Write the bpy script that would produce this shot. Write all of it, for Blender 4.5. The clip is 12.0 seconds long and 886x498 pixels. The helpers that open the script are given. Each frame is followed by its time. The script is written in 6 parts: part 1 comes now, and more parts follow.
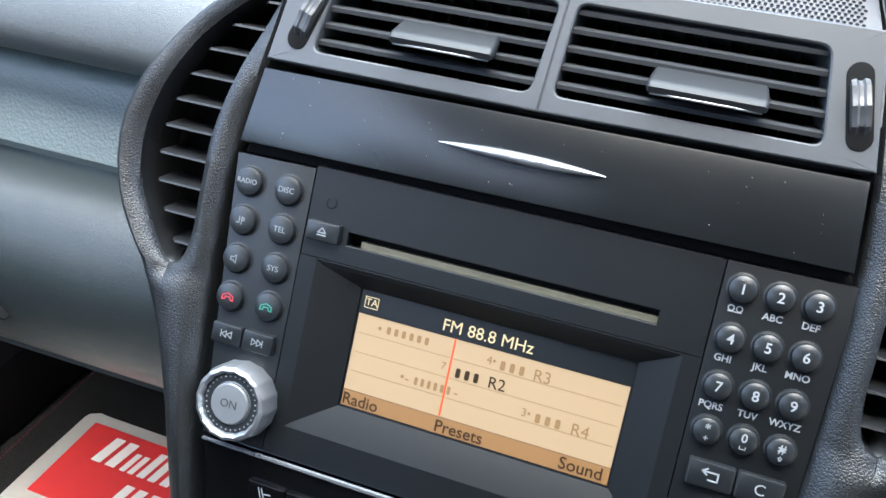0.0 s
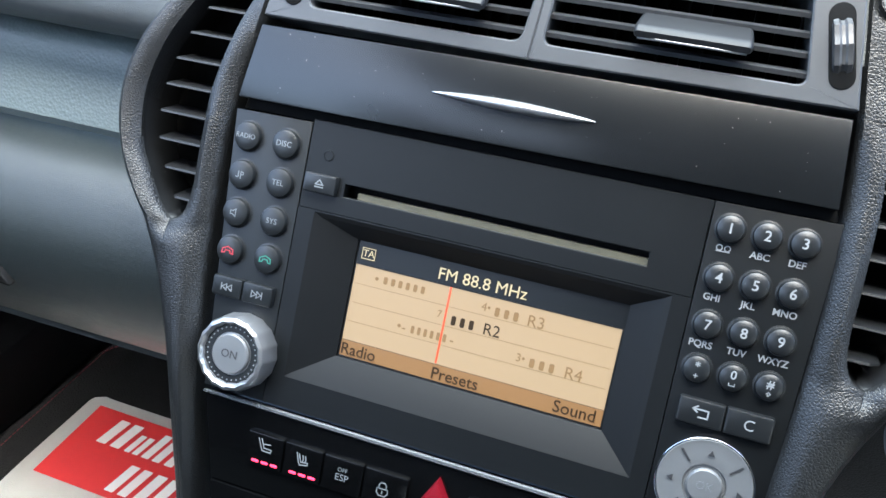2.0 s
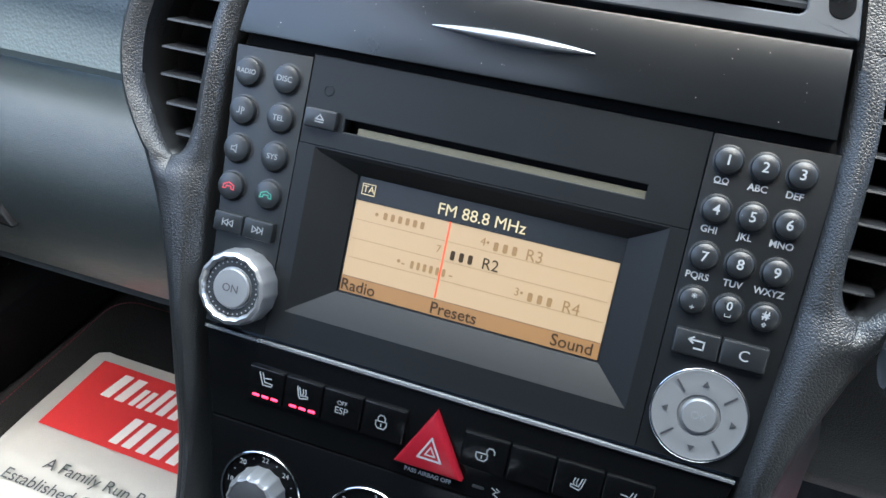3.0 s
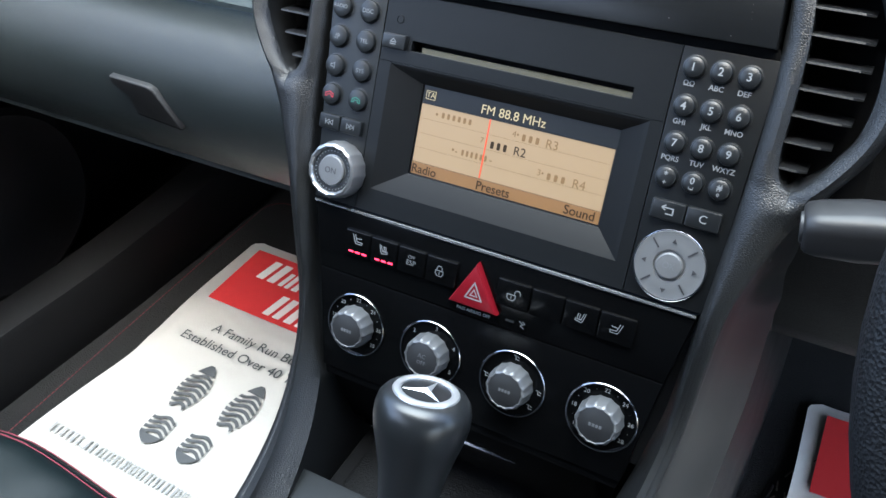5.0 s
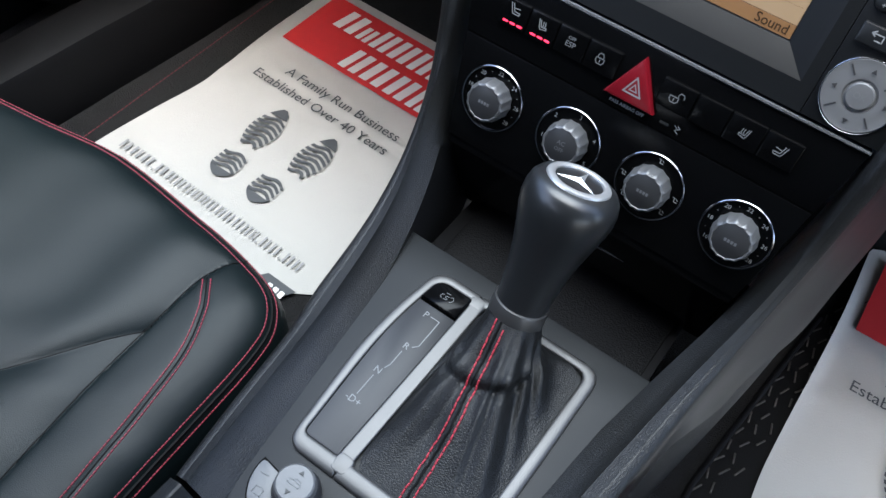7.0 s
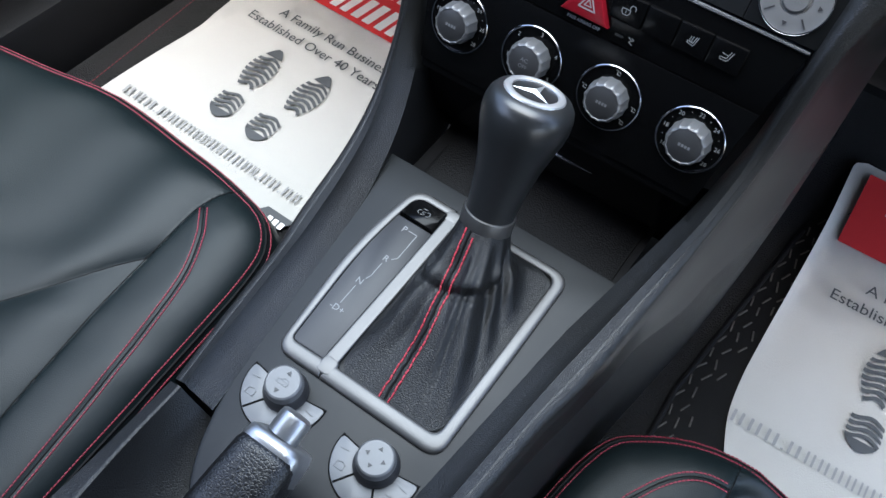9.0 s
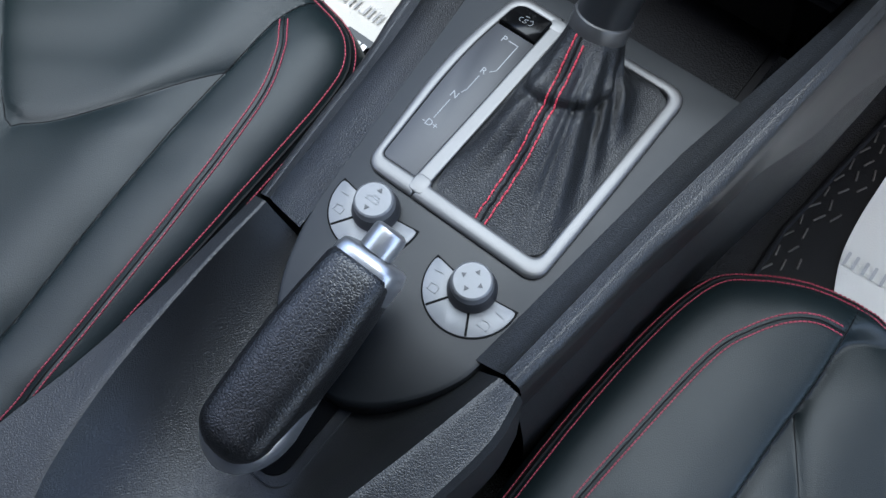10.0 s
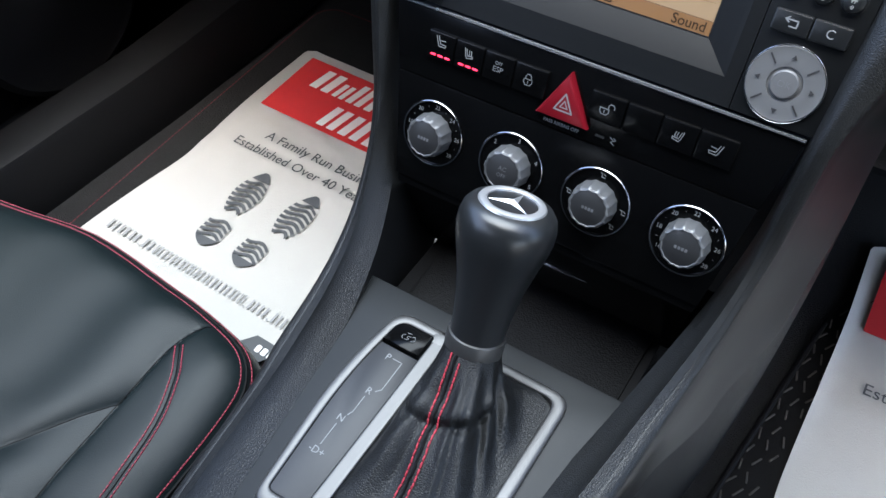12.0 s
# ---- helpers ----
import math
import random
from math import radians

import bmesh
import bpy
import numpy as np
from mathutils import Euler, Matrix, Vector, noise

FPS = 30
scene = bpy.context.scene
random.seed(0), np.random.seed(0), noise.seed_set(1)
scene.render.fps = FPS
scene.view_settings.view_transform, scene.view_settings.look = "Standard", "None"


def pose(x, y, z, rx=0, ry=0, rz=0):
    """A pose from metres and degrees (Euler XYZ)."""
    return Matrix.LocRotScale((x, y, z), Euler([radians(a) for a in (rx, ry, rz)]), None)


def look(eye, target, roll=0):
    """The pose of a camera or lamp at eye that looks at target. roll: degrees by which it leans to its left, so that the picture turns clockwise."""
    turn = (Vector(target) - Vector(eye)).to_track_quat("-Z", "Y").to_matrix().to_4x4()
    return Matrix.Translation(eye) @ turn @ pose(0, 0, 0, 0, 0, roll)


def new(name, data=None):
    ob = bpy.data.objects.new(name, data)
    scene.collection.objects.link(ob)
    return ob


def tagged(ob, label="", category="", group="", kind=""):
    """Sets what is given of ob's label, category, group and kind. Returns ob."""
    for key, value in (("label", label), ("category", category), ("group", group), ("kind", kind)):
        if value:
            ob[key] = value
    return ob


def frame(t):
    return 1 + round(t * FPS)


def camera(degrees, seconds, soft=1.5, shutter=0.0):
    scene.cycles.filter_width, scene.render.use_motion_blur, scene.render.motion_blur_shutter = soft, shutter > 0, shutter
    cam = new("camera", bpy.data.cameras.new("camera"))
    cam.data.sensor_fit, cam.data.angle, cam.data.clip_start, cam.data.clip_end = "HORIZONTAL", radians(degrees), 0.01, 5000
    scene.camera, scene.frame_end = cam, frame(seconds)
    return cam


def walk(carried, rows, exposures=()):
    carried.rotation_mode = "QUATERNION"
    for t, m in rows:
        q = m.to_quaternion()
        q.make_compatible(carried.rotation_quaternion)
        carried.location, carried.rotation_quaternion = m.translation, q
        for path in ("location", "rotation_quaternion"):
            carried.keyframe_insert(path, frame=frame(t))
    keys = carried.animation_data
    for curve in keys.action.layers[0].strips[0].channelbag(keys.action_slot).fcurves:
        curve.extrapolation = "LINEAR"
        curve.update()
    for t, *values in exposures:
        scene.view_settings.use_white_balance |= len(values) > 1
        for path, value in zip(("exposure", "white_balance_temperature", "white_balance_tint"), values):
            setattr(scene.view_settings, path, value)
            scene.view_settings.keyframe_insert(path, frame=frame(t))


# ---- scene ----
cam = camera(54.83, 12.0)
PATH = [
    (0, (0.0570, -0.1750, 0.8010), (-0.0456, 0.1432, 0.5816), 3.90),
    (0.5, (0.0640, -0.1770, 0.8040), (-0.0392, 0.1444, 0.5892), 3.70),
    (1, (0.0650, -0.1780, 0.8020), (-0.0352, 0.1448, 0.5878), 3.70),
    (1.5, (0.0660, -0.1820, 0.7970), (-0.0362, 0.1404, 0.5834), 3.80),
    (2, (0.0670, -0.1900, 0.7870), (-0.0378, 0.1286, 0.5690), 3.20),
    (2.5, (0.0670, -0.1970, 0.7750), (-0.0362, 0.1170, 0.5498), 3.70),
    (2.7, (0.0690, -0.1980, 0.7750), (-0.0336, 0.1152, 0.5482), 3.70),
    (4.3, (0.1024, -0.2290, 0.7819), (-0.0247, 0.0662, 0.5438), -0.76),
    (4.5, (0.1152, -0.2406, 0.7922), (-0.0183, 0.0464, 0.5476), -1.49),
    (5, (0.1608, -0.2698, 0.8248), (0.0004, -0.0079, 0.5686), -3.77),
    (5.5, (0.1599, -0.2919, 0.8139), (-0.0188, -0.0701, 0.5331), -6.05),
    (6, (0.1164, -0.3002, 0.8105), (-0.0314, -0.0876, 0.5056), 1.44),
    (6.5, (0.0928, -0.3032, 0.8138), (-0.0358, -0.0978, 0.4956), 5.20),
    (7, (0.0891, -0.3050, 0.8171), (-0.0273, -0.1056, 0.4905), 6.88),
    (7.2, (0.0920, -0.3050, 0.8170), (-0.0216, -0.1078, 0.4880), 7.00),
    (8.8, (0.1330, -0.3160, 0.8320), (0.0198, -0.1330, 0.4948), 3.70),
    (9, (0.1317, -0.3157, 0.8327), (0.0175, -0.1390, 0.4925), 2.61),
    (9.5, (0.1211, -0.3227, 0.8088), (0.0046, -0.1882, 0.4506), -3.65),
    (10, (0.1188, -0.3243, 0.7901), (0.0151, -0.2159, 0.4193), -5.79),
    (10.5, (0.1165, -0.3308, 0.7757), (0.0190, -0.2378, 0.3991), -7.96),
    (11, (0.1142, -0.3261, 0.7760), (0.0136, -0.2291, 0.4012), -8.56),
    (11.5, (0.1244, -0.3112, 0.7964), (-0.0039, -0.1543, 0.4516), -3.77),
    (12, (0.1323, -0.2804, 0.8070), (-0.0118, -0.0752, 0.4953), -3.08),
]
walk(cam, [(t, look(eye, target, roll)) for t, eye, target, roll in PATH],
     [(0, 3.56, 6150, 1), (2.5, 3.40, 6100, 0), (5, 3.08, 6150, 1), (7, 2.57, 6300, 5), (9.5, 2.75, 6200, 5), (10.5, 2.96, 6200, 5), (11, 3.26, 6200, 5), (12, 2.75, 6250, 5)])

# ---- light ----
world = bpy.data.worlds.new("sky")
scene.world = world
world.use_nodes = True
wn = world.node_tree
sky = wn.nodes.new("ShaderNodeTexSky")
sky.sky_type, sky.sun_disc = "NISHITA", False
sky.sun_elevation, sky.sun_rotation = radians(62), radians(165)
sky.air_density, sky.dust_density, sky.ozone_density = 0.6, 3.0, 0.3
wn.links.new(sky.outputs[0], wn.nodes["Background"].inputs[0])
wn.nodes["Background"].inputs[1].default_value = 0.22
sun = new("sun", bpy.data.lights.new("sun", "SUN"))
sun.data.energy, sun.data.angle, sun.data.color = 1.15, radians(55), (0.94, 0.985, 1.0)
sun.matrix_world = look((-0.28, 0.28, 2.4), (0, 0, 0.4))
scene.view_settings.exposure = 3.3


# ---- materials ----
def material(name, colour, rough=0.5, metal=0.0, grain=None, vary=0.12, emit=0.0, coat=0.0, spec=0.5, glow=None):
    """grain: (pattern, cells a metre, strength, depth in metres)."""
    m = bpy.data.materials.new(name)
    m.use_nodes = True
    nt = m.node_tree
    b = nt.nodes["Principled BSDF"]
    b.inputs["Metallic"].default_value = metal
    b.inputs["Coat Weight"].default_value = coat
    b.inputs["Specular IOR Level"].default_value = spec
    tc = nt.nodes.new("ShaderNodeTexCoord")
    big = nt.nodes.new("ShaderNodeTexNoise")
    big.inputs["Scale"].default_value, big.inputs["Detail"].default_value = 28, 6
    fine = nt.nodes.new("ShaderNodeTexNoise")
    fine.inputs["Scale"].default_value, fine.inputs["Detail"].default_value = 900, 3
    for n in (big, fine):
        nt.links.new(tc.outputs["Object"], n.inputs["Vector"])
    both = nt.nodes.new("ShaderNodeMath")
    both.operation = "MULTIPLY_ADD"
    both.inputs[1].default_value = 0.45
    nt.links.new(fine.outputs["Fac"], both.inputs[0])
    half = nt.nodes.new("ShaderNodeMath")
    half.operation = "MULTIPLY"
    half.inputs[1].default_value = 0.55
    nt.links.new(big.outputs["Fac"], half.inputs[0])
    nt.links.new(half.outputs[0], both.inputs[2])
    tone = nt.nodes.new("ShaderNodeMix")
    tone.data_type = "RGBA"
    tone.inputs["A"].default_value = (*[c * (1 - vary) for c in colour], 1)
    tone.inputs["B"].default_value = (*[min(1, c * (1 + vary)) for c in colour], 1)
    nt.links.new(both.outputs[0], tone.inputs["Factor"])
    nt.links.new(tone.outputs["Result"], b.inputs["Base Color"])
    rr = nt.nodes.new("ShaderNodeMapRange")
    rr.inputs["To Min"].default_value, rr.inputs["To Max"].default_value = rough * 0.85, min(1, rough * 1.15)
    nt.links.new(big.outputs["Fac"], rr.inputs["Value"])
    nt.links.new(rr.outputs[0], b.inputs["Roughness"])
    if grain:
        pattern, cells, strength, depth = grain
        if pattern == "noise":
            g = nt.nodes.new("ShaderNodeTexNoise")
            g.inputs["Detail"].default_value = 4
            height = g.outputs["Fac"]
        else:
            g = nt.nodes.new("ShaderNodeTexVoronoi")
            g.feature = "DISTANCE_TO_EDGE" if pattern == "pebble" else "F1"
            height = g.outputs["Distance"]
        g.inputs["Scale"].default_value = cells
        warp = nt.nodes.new("ShaderNodeMix")
        warp.data_type = "RGBA"
        warp.blend_type = "LINEAR_LIGHT"
        warp.inputs["Factor"].default_value = 0.2 / cells
        nt.links.new(tc.outputs["Object"], warp.inputs["A"])
        nt.links.new(fine.outputs["Color"], warp.inputs["B"])
        nt.links.new(warp.outputs["Result"], g.inputs["Vector"])
        if pattern == "pebble":
            cap = nt.nodes.new("ShaderNodeMapRange")
            cap.inputs["From Max"].default_value = 0.26
            cap.interpolation_type = "SMOOTHSTEP"
            nt.links.new(height, cap.inputs["Value"])
            height = cap.outputs[0]
        bump = nt.nodes.new("ShaderNodeBump")
        bump.inputs["Strength"].default_value, bump.inputs["Distance"].default_value = strength, depth
        nt.links.new(height, bump.inputs["Height"])
        nt.links.new(bump.outputs[0], b.inputs["Normal"])
    if emit:
        b.inputs["Emission Color"].default_value = (*(glow or colour), 1)
        b.inputs["Emission Strength"].default_value = emit
    return m


SOFT = material("grained_soft_plastic", (0.0088, 0.0093, 0.0097), 0.38, grain=("pebble", 850, 0.32, 0.0004), spec=0.46)
DASH = material("dashboard_skin", (0.019, 0.024, 0.025), 0.36, grain=("pebble", 1500, 0.30, 0.0004), spec=0.45)
# Grey pad skin, lightened to carry the windscreen light on the dash top
PAD = material("padded_dash_top_lit", (0.062, 0.068, 0.070), 0.42, grain=("pebble", 1500, 0.35, 0.0004))
SATIN = material("satin_black_panel", (0.0050, 0.0056, 0.0061), 0.40, grain=("noise", 2600, 0.10, 0.0002), spec=0.17)
GREYPANEL = material("satin_charcoal_panel", (0.0062, 0.0073, 0.0081), 0.43, grain=("noise", 2600, 0.15, 0.0002), spec=0.29)
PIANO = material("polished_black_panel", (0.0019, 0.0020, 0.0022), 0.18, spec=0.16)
LIDMAT = material("smooth_black_lid", (0.0062, 0.0068, 0.0074), 0.26, vary=0.25, spec=0.36)
SURROUND = material("matt_black_surround", (0.0040, 0.0044, 0.0048), 0.5, grain=("noise", 2600, 0.12, 0.0002), spec=0.18)
KEY = material("key_plastic", (0.009, 0.010, 0.011), 0.36, spec=0.36)
BEZEL = material("charcoal_bezel", (0.043, 0.045, 0.048), 0.42, grain=("noise", 2400, 0.12, 0.0002), spec=0.38)
TAB = material("vent_tab_plastic", (0.013, 0.014, 0.0155), 0.45, spec=0.25, vary=0.2)
VANE = material("side_slat_plastic", (0.0095, 0.0100, 0.0108), 0.45, spec=0.3)
SLAT = material("slat_plastic", (0.023, 0.024, 0.0255), 0.42)
# Near black: the shade inside ducts, gaps and holes put into a colour
DEEP = material("black_recess_shade", (0.003, 0.003, 0.003), 0.8, spec=0.1)
INLAY = material("grey_green_inlay", (0.090, 0.113, 0.112), 0.5, grain=("cell", 620, 0.5, 0.0004))
SILVER = material("silver_paint", (0.100, 0.099, 0.098), 0.42, 0.75, grain=("noise", 3000, 0.08, 0.0001), vary=0.05)
KNOBCAP = material("grey_knob_cap", (0.036, 0.037, 0.039), 0.4, 0.3, vary=0.08)
BRIGHTLINE = material("satin_chrome", (0.46, 0.47, 0.48), 0.26, 0.85, vary=0.08)
DIALCHROME = material("brushed_chrome", (0.36, 0.364, 0.372), 0.32, 0.85, vary=0.06)
KNOBSILVER = material("dull_silver", (0.13, 0.133, 0.137), 0.42, 0.5, vary=0.05)
MATTSILVER = material("matt_silver", (0.118, 0.120, 0.123), 0.46, 0.3, vary=0.05)
GATEPLATE = material("charcoal_position_plate", (0.030, 0.031, 0.034), 0.45, grain=("noise", 2400, 0.10, 0.0002), spec=0.35)
BADGE = material("bright_badge_silver", (0.62, 0.63, 0.64), 0.33, 0.75, vary=0.04)
CHROME = material("chrome", (0.50, 0.50, 0.52), 0.16, 1.0, vary=0.03)
GRIP = material("knob_leather", (0.013, 0.014, 0.015), 0.32, grain=("noise", 1600, 0.06, 0.0002), spec=0.62, vary=0.05)
BRAKE = material("pebbled_leather", (0.0060, 0.0061, 0.0065), 0.34, grain=("pebble", 620, 0.30, 0.0005), spec=0.48)
LEATHER = material("black_leather", (0.0046, 0.0084, 0.0094), 0.40, grain=("pebble", 1000, 0.22, 0.0003), spec=0.25)
WALLMAT = material("smooth_console_side", (0.0085, 0.0083, 0.0083), 0.32, grain=("noise", 500, 0.05, 0.0003), spec=0.5)
SKIRT = material("grained_skirt", (0.0060, 0.0060, 0.0063), 0.45, grain=("pebble", 800, 0.35, 0.0004), spec=0.40)
# Mat tone lowered for the shade that the tray lies in
TRAYMAT = material("grip_mat", (0.0026, 0.0026, 0.0029), 0.6, grain=("cell", 900, 0.5, 0.0006), spec=0.12)
WHEELMAT = material("perforated_wheel_leather", (0.008, 0.008, 0.009), 0.55, grain=("cell", 700, 0.7, 0.0006), spec=0.3)
DUST = material("pale_dust", (0.30, 0.28, 0.26), 0.8)
BOOT = material("boot_leather", (0.0065, 0.007, 0.0075), 0.40, grain=("pebble", 800, 0.42, 0.0004), spec=0.34)
THREAD = material("red_thread", (0.25, 0.028, 0.05), 0.6, vary=0.25)
BOOTTHREAD = material("bright_red_thread", (0.42, 0.03, 0.05), 0.6, vary=0.25)
# Red carpet thread with the footwell's shade put into its colour
SHADETHREAD = material("shaded_red_thread", (0.12, 0.010, 0.016), 0.7, vary=0.3)
CARPET = material("black_carpet", (0.0036, 0.0036, 0.0039), 0.95, grain=("noise", 700, 1.0, 0.002), vary=0.5)
RUBBER = material("black_rubber", (0.005, 0.005, 0.0055), 0.65, grain=("cell", 1700, 0.5, 0.0004), spec=0.15)
TREAD = material("worn_rubber_tread", (0.055, 0.050, 0.044), 0.6, vary=0.5)
PAPER = material("creased_paper", (0.44, 0.43, 0.40), 0.75, grain=("noise", 30, 0.35, 0.004), vary=0.05)
REDPRINT = material("red_ink", (0.62, 0.03, 0.035), 0.7, vary=0.08)
WHITEPRINT = material("paper_white_ink", (0.80, 0.78, 0.76), 0.7)
DARKPRINT = material("black_ink", (0.06, 0.065, 0.07), 0.7, vary=0.2)
GREYPRINT = material("grey_ink", (0.27, 0.27, 0.27), 0.7, vary=0.2)
WHITE = material("white_legend", (0.18, 0.187, 0.193), 0.5)
DIMWHITE = material("dim_legend", (0.125, 0.132, 0.138), 0.5)
GREYMARK = material("grey_legend", (0.12, 0.125, 0.13), 0.5)
DARKMARK = material("dark_legend", (0.02, 0.02, 0.022), 0.5)
REDMARK = material("red_legend", (0.35, 0.02, 0.03), 0.5)
GREENMARK = material("green_legend", (0.03, 0.17, 0.12), 0.5)
HAZARD = material("red_translucent_plastic", (0.13, 0.004, 0.009), 0.3, spec=0.3)
LED = material("lit_red_diode", (1.0, 0.03, 0.08), 0.4, emit=0.35)
LCD_LIGHT = material("lit_display_amber", (0.14, 0.095, 0.055), 0.35, emit=0.037, vary=0.02, spec=0.35, glow=(0.80, 0.58, 0.36))
LCD_BAR = material("lit_display_brown", (0.09, 0.05, 0.02), 0.35, emit=0.033, vary=0.02, spec=0.35, glow=(0.62, 0.30, 0.13))
LCD_DARK = material("display_black", (0.006, 0.007, 0.008), 0.3, spec=0.3)
LCD_TEXT = material("display_dark_text", (0.02, 0.012, 0.006), 0.35, spec=0.2)
LCD_FAINT = material("display_faint_text", (0.08, 0.05, 0.025), 0.35, emit=0.035, spec=0.2, glow=(0.62, 0.36, 0.16))
LCD_CREAM = material("lit_display_cream", (0.24, 0.19, 0.11), 0.3, emit=0.042, glow=(0.95, 0.78, 0.45))
LCD_LINE = material("lit_display_red", (0.4, 0.03, 0.01), 0.3, emit=0.06, glow=(0.95, 0.08, 0.02))
DISC = material("slot_lining", (0.050, 0.046, 0.028), 0.55, grain=("noise", 300, 0.4, 0.001), vary=0.6)
GRILLE = material("perforated_grille", (0.055, 0.055, 0.06), 0.7, grain=("noise", 2600, 0.12, 0.0002))
STALK = material("grey_stalk_plastic", (0.016, 0.016, 0.017), 0.42, spec=0.4)
# Dark seams; on the tray and its back this black is painted shade
SEAM = material("dark_seam_and_tray_shade", (0.003, 0.003, 0.0034), 0.7, spec=0.15)
FABRIC = material("dark_trim", (0.0047, 0.0047, 0.0051), 0.6, grain=("noise", 800, 0.4, 0.0006), spec=0.17)


# ---- shape helpers ----
def part(name, bm, mat, parent, label="", at=None, sharp=38, kind=""):
    """Links a bmesh as one mesh object under a thing or a part."""
    bmesh.ops.recalc_face_normals(bm, faces=bm.faces)
    me = bpy.data.meshes.new(name)
    bm.to_mesh(me)
    bm.free()
    me.materials.append(mat)
    me.shade_smooth()
    me.set_sharp_from_angle(angle=radians(sharp))
    ob = new(name, me)
    ob.parent = parent
    if at is not None:
        ob.matrix_basis = at
    if label or kind:
        tagged(ob, label, kind=kind)
    return ob


def share(name, ob, parent, at):
    """Another piece on the same mesh."""
    o = new(name, ob.data)
    o.parent = parent
    o.matrix_basis = at
    return o


def thing(name, at, label, category, group="", kind=""):
    e = new(name)
    e.empty_display_size = 0.01
    e.matrix_basis = at
    return tagged(e, label, category, group, kind)


def T(x, y, z=0.0):
    return Matrix.Translation((x, y, z))


def rrect(w, h, r, n=5, cx=0.0, cy=0.0):
    pts = []
    for k, (sx, sy) in enumerate(((1, -1), (1, 1), (-1, 1), (-1, -1))):
        for i in range(n + 1):
            a = radians(-90 + 90 * k + 90 * i / n)
            pts.append((cx + sx * (w / 2 - r) + r * math.cos(a), cy + sy * (h / 2 - r) + r * math.sin(a)))
    return pts


def circle(r, n=32, cx=0.0, cy=0.0, a0=0, a1=360):
    full = abs(a1 - a0) >= 360
    return [(cx + r * math.cos(radians(a0 + (a1 - a0) * i / (n if full else n - 1))), cy + r * math.sin(radians(a0 + (a1 - a0) * i / (n if full else n - 1)))) for i in range(n)]


def inset(pts, d):
    n, out = len(pts), []
    for i in range(n):
        a, p, b = Vector(pts[i - 1]), Vector(pts[i]), Vector(pts[(i + 1) % n])
        e1, e2 = (p - a), (b - p)
        n1 = Vector((-e1.y, e1.x)).normalized() if e1.length > 1e-9 else Vector((0, 0))
        n2 = Vector((-e2.y, e2.x)).normalized() if e2.length > 1e-9 else Vector((0, 0))
        nn = n1 + n2
        if nn.length < 1e-6:
            nn = n1
        nn = nn.normalized()
        out.append(tuple(p + nn * d / max(0.4, nn.dot(n1) if n1.length else 1)))
    return out


def loft(bm, rings, closed=True, cap=(True, True)):
    vs = [[bm.verts.new(p) for p in ring] for ring in rings]
    for a, b in zip(vs[:-1], vs[1:]):
        n = len(a)
        for i in range(n if closed else n - 1):
            j = (i + 1) % n
            bm.faces.new((a[i], a[j], b[j], b[i]))
    if closed and cap[0]:
        bm.faces.new(vs[0][::-1])
    if closed and cap[1]:
        bm.faces.new(vs[-1])
    return bm


def plate(pts, z0, z1, bevel=0.0, bm=None, steps=2):
    """An outline (anticlockwise) raised from z0 to z1 with a rounded top edge."""
    bm = bm or bmesh.new()
    rings = [[(x, y, z0) for x, y in pts]]
    if bevel:
        for k in range(steps + 1):
            a = radians(90 * k / steps)
            rings.append([(x, y, z1 - bevel + bevel * math.sin(a)) for x, y in inset(pts, bevel * (1 - math.cos(a)))])
    else:
        rings.append([(x, y, z1) for x, y in pts])
    return loft(bm, rings)


def ring_plate(outer, inner, z0, z1, bevel=0.0, bm=None, depth=None):
    """A band between two outlines of the same number of points."""
    bm = bm or bmesh.new()
    d = z0 if depth is None else depth
    rings = [[(x, y, z0) for x, y in outer], [(x, y, z1 - bevel) for x, y in outer], [(x, y, z1) for x, y in inset(outer, bevel)], [(x, y, z1) for x, y in inset(inner, -bevel)], [(x, y, z1 - bevel) for x, y in inner], [(x, y, d) for x, y in inner]]
    return loft(bm, rings, cap=(False, False))


def revolve(profile, n=40, bm=None, flute=0, depth=0.0):
    """A profile of (radius, height) turned about z; flute cuts shallow scallops."""
    bm = bm or bmesh.new()
    rings = []
    for r, z in profile:
        rings.append([((r - (depth * abs(math.sin(flute * math.pi * i / n)) if flute and r > depth * 3 else 0)) * math.cos(2 * math.pi * i / n),
                       (r - (depth * abs(math.sin(flute * math.pi * i / n)) if flute and r > depth * 3 else 0)) * math.sin(2 * math.pi * i / n), z) for i in range(n)])
    return loft(bm, rings)


def spline(pts, n=40):
    """A smooth curve through points, at n + 1 even steps of its parameter."""
    P = [Vector(p) for p in pts]
    P = [2 * P[0] - P[1]] + P + [2 * P[-1] - P[-2]]
    out = []
    m = len(P) - 3
    for k in range(n + 1):
        s = min(m - 1e-9, m * k / n)
        i = int(s)
        t = s - i
        a, b, c, d = P[i], P[i + 1], P[i + 2], P[i + 3]
        out.append(0.5 * ((2 * b) + (c - a) * t + (2 * a - 5 * b + 4 * c - d) * t * t + (3 * b - a - 3 * c + d) * t ** 3))
    return out


def tube(path, r, n=6, bm=None):
    bm = bm or bmesh.new()
    rings = []
    for i, p in enumerate(path):
        t = (Vector(path[min(i + 1, len(path) - 1)]) - Vector(path[max(i - 1, 0)])).normalized()
        s = t.cross(Vector((0.13, 0.07, 1))).normalized()
        u = s.cross(t)
        rings.append([Vector(p) + r * (math.cos(2 * math.pi * k / n) * s + math.sin(2 * math.pi * k / n) * u) for k in range(n)])
    return loft(bm, rings)


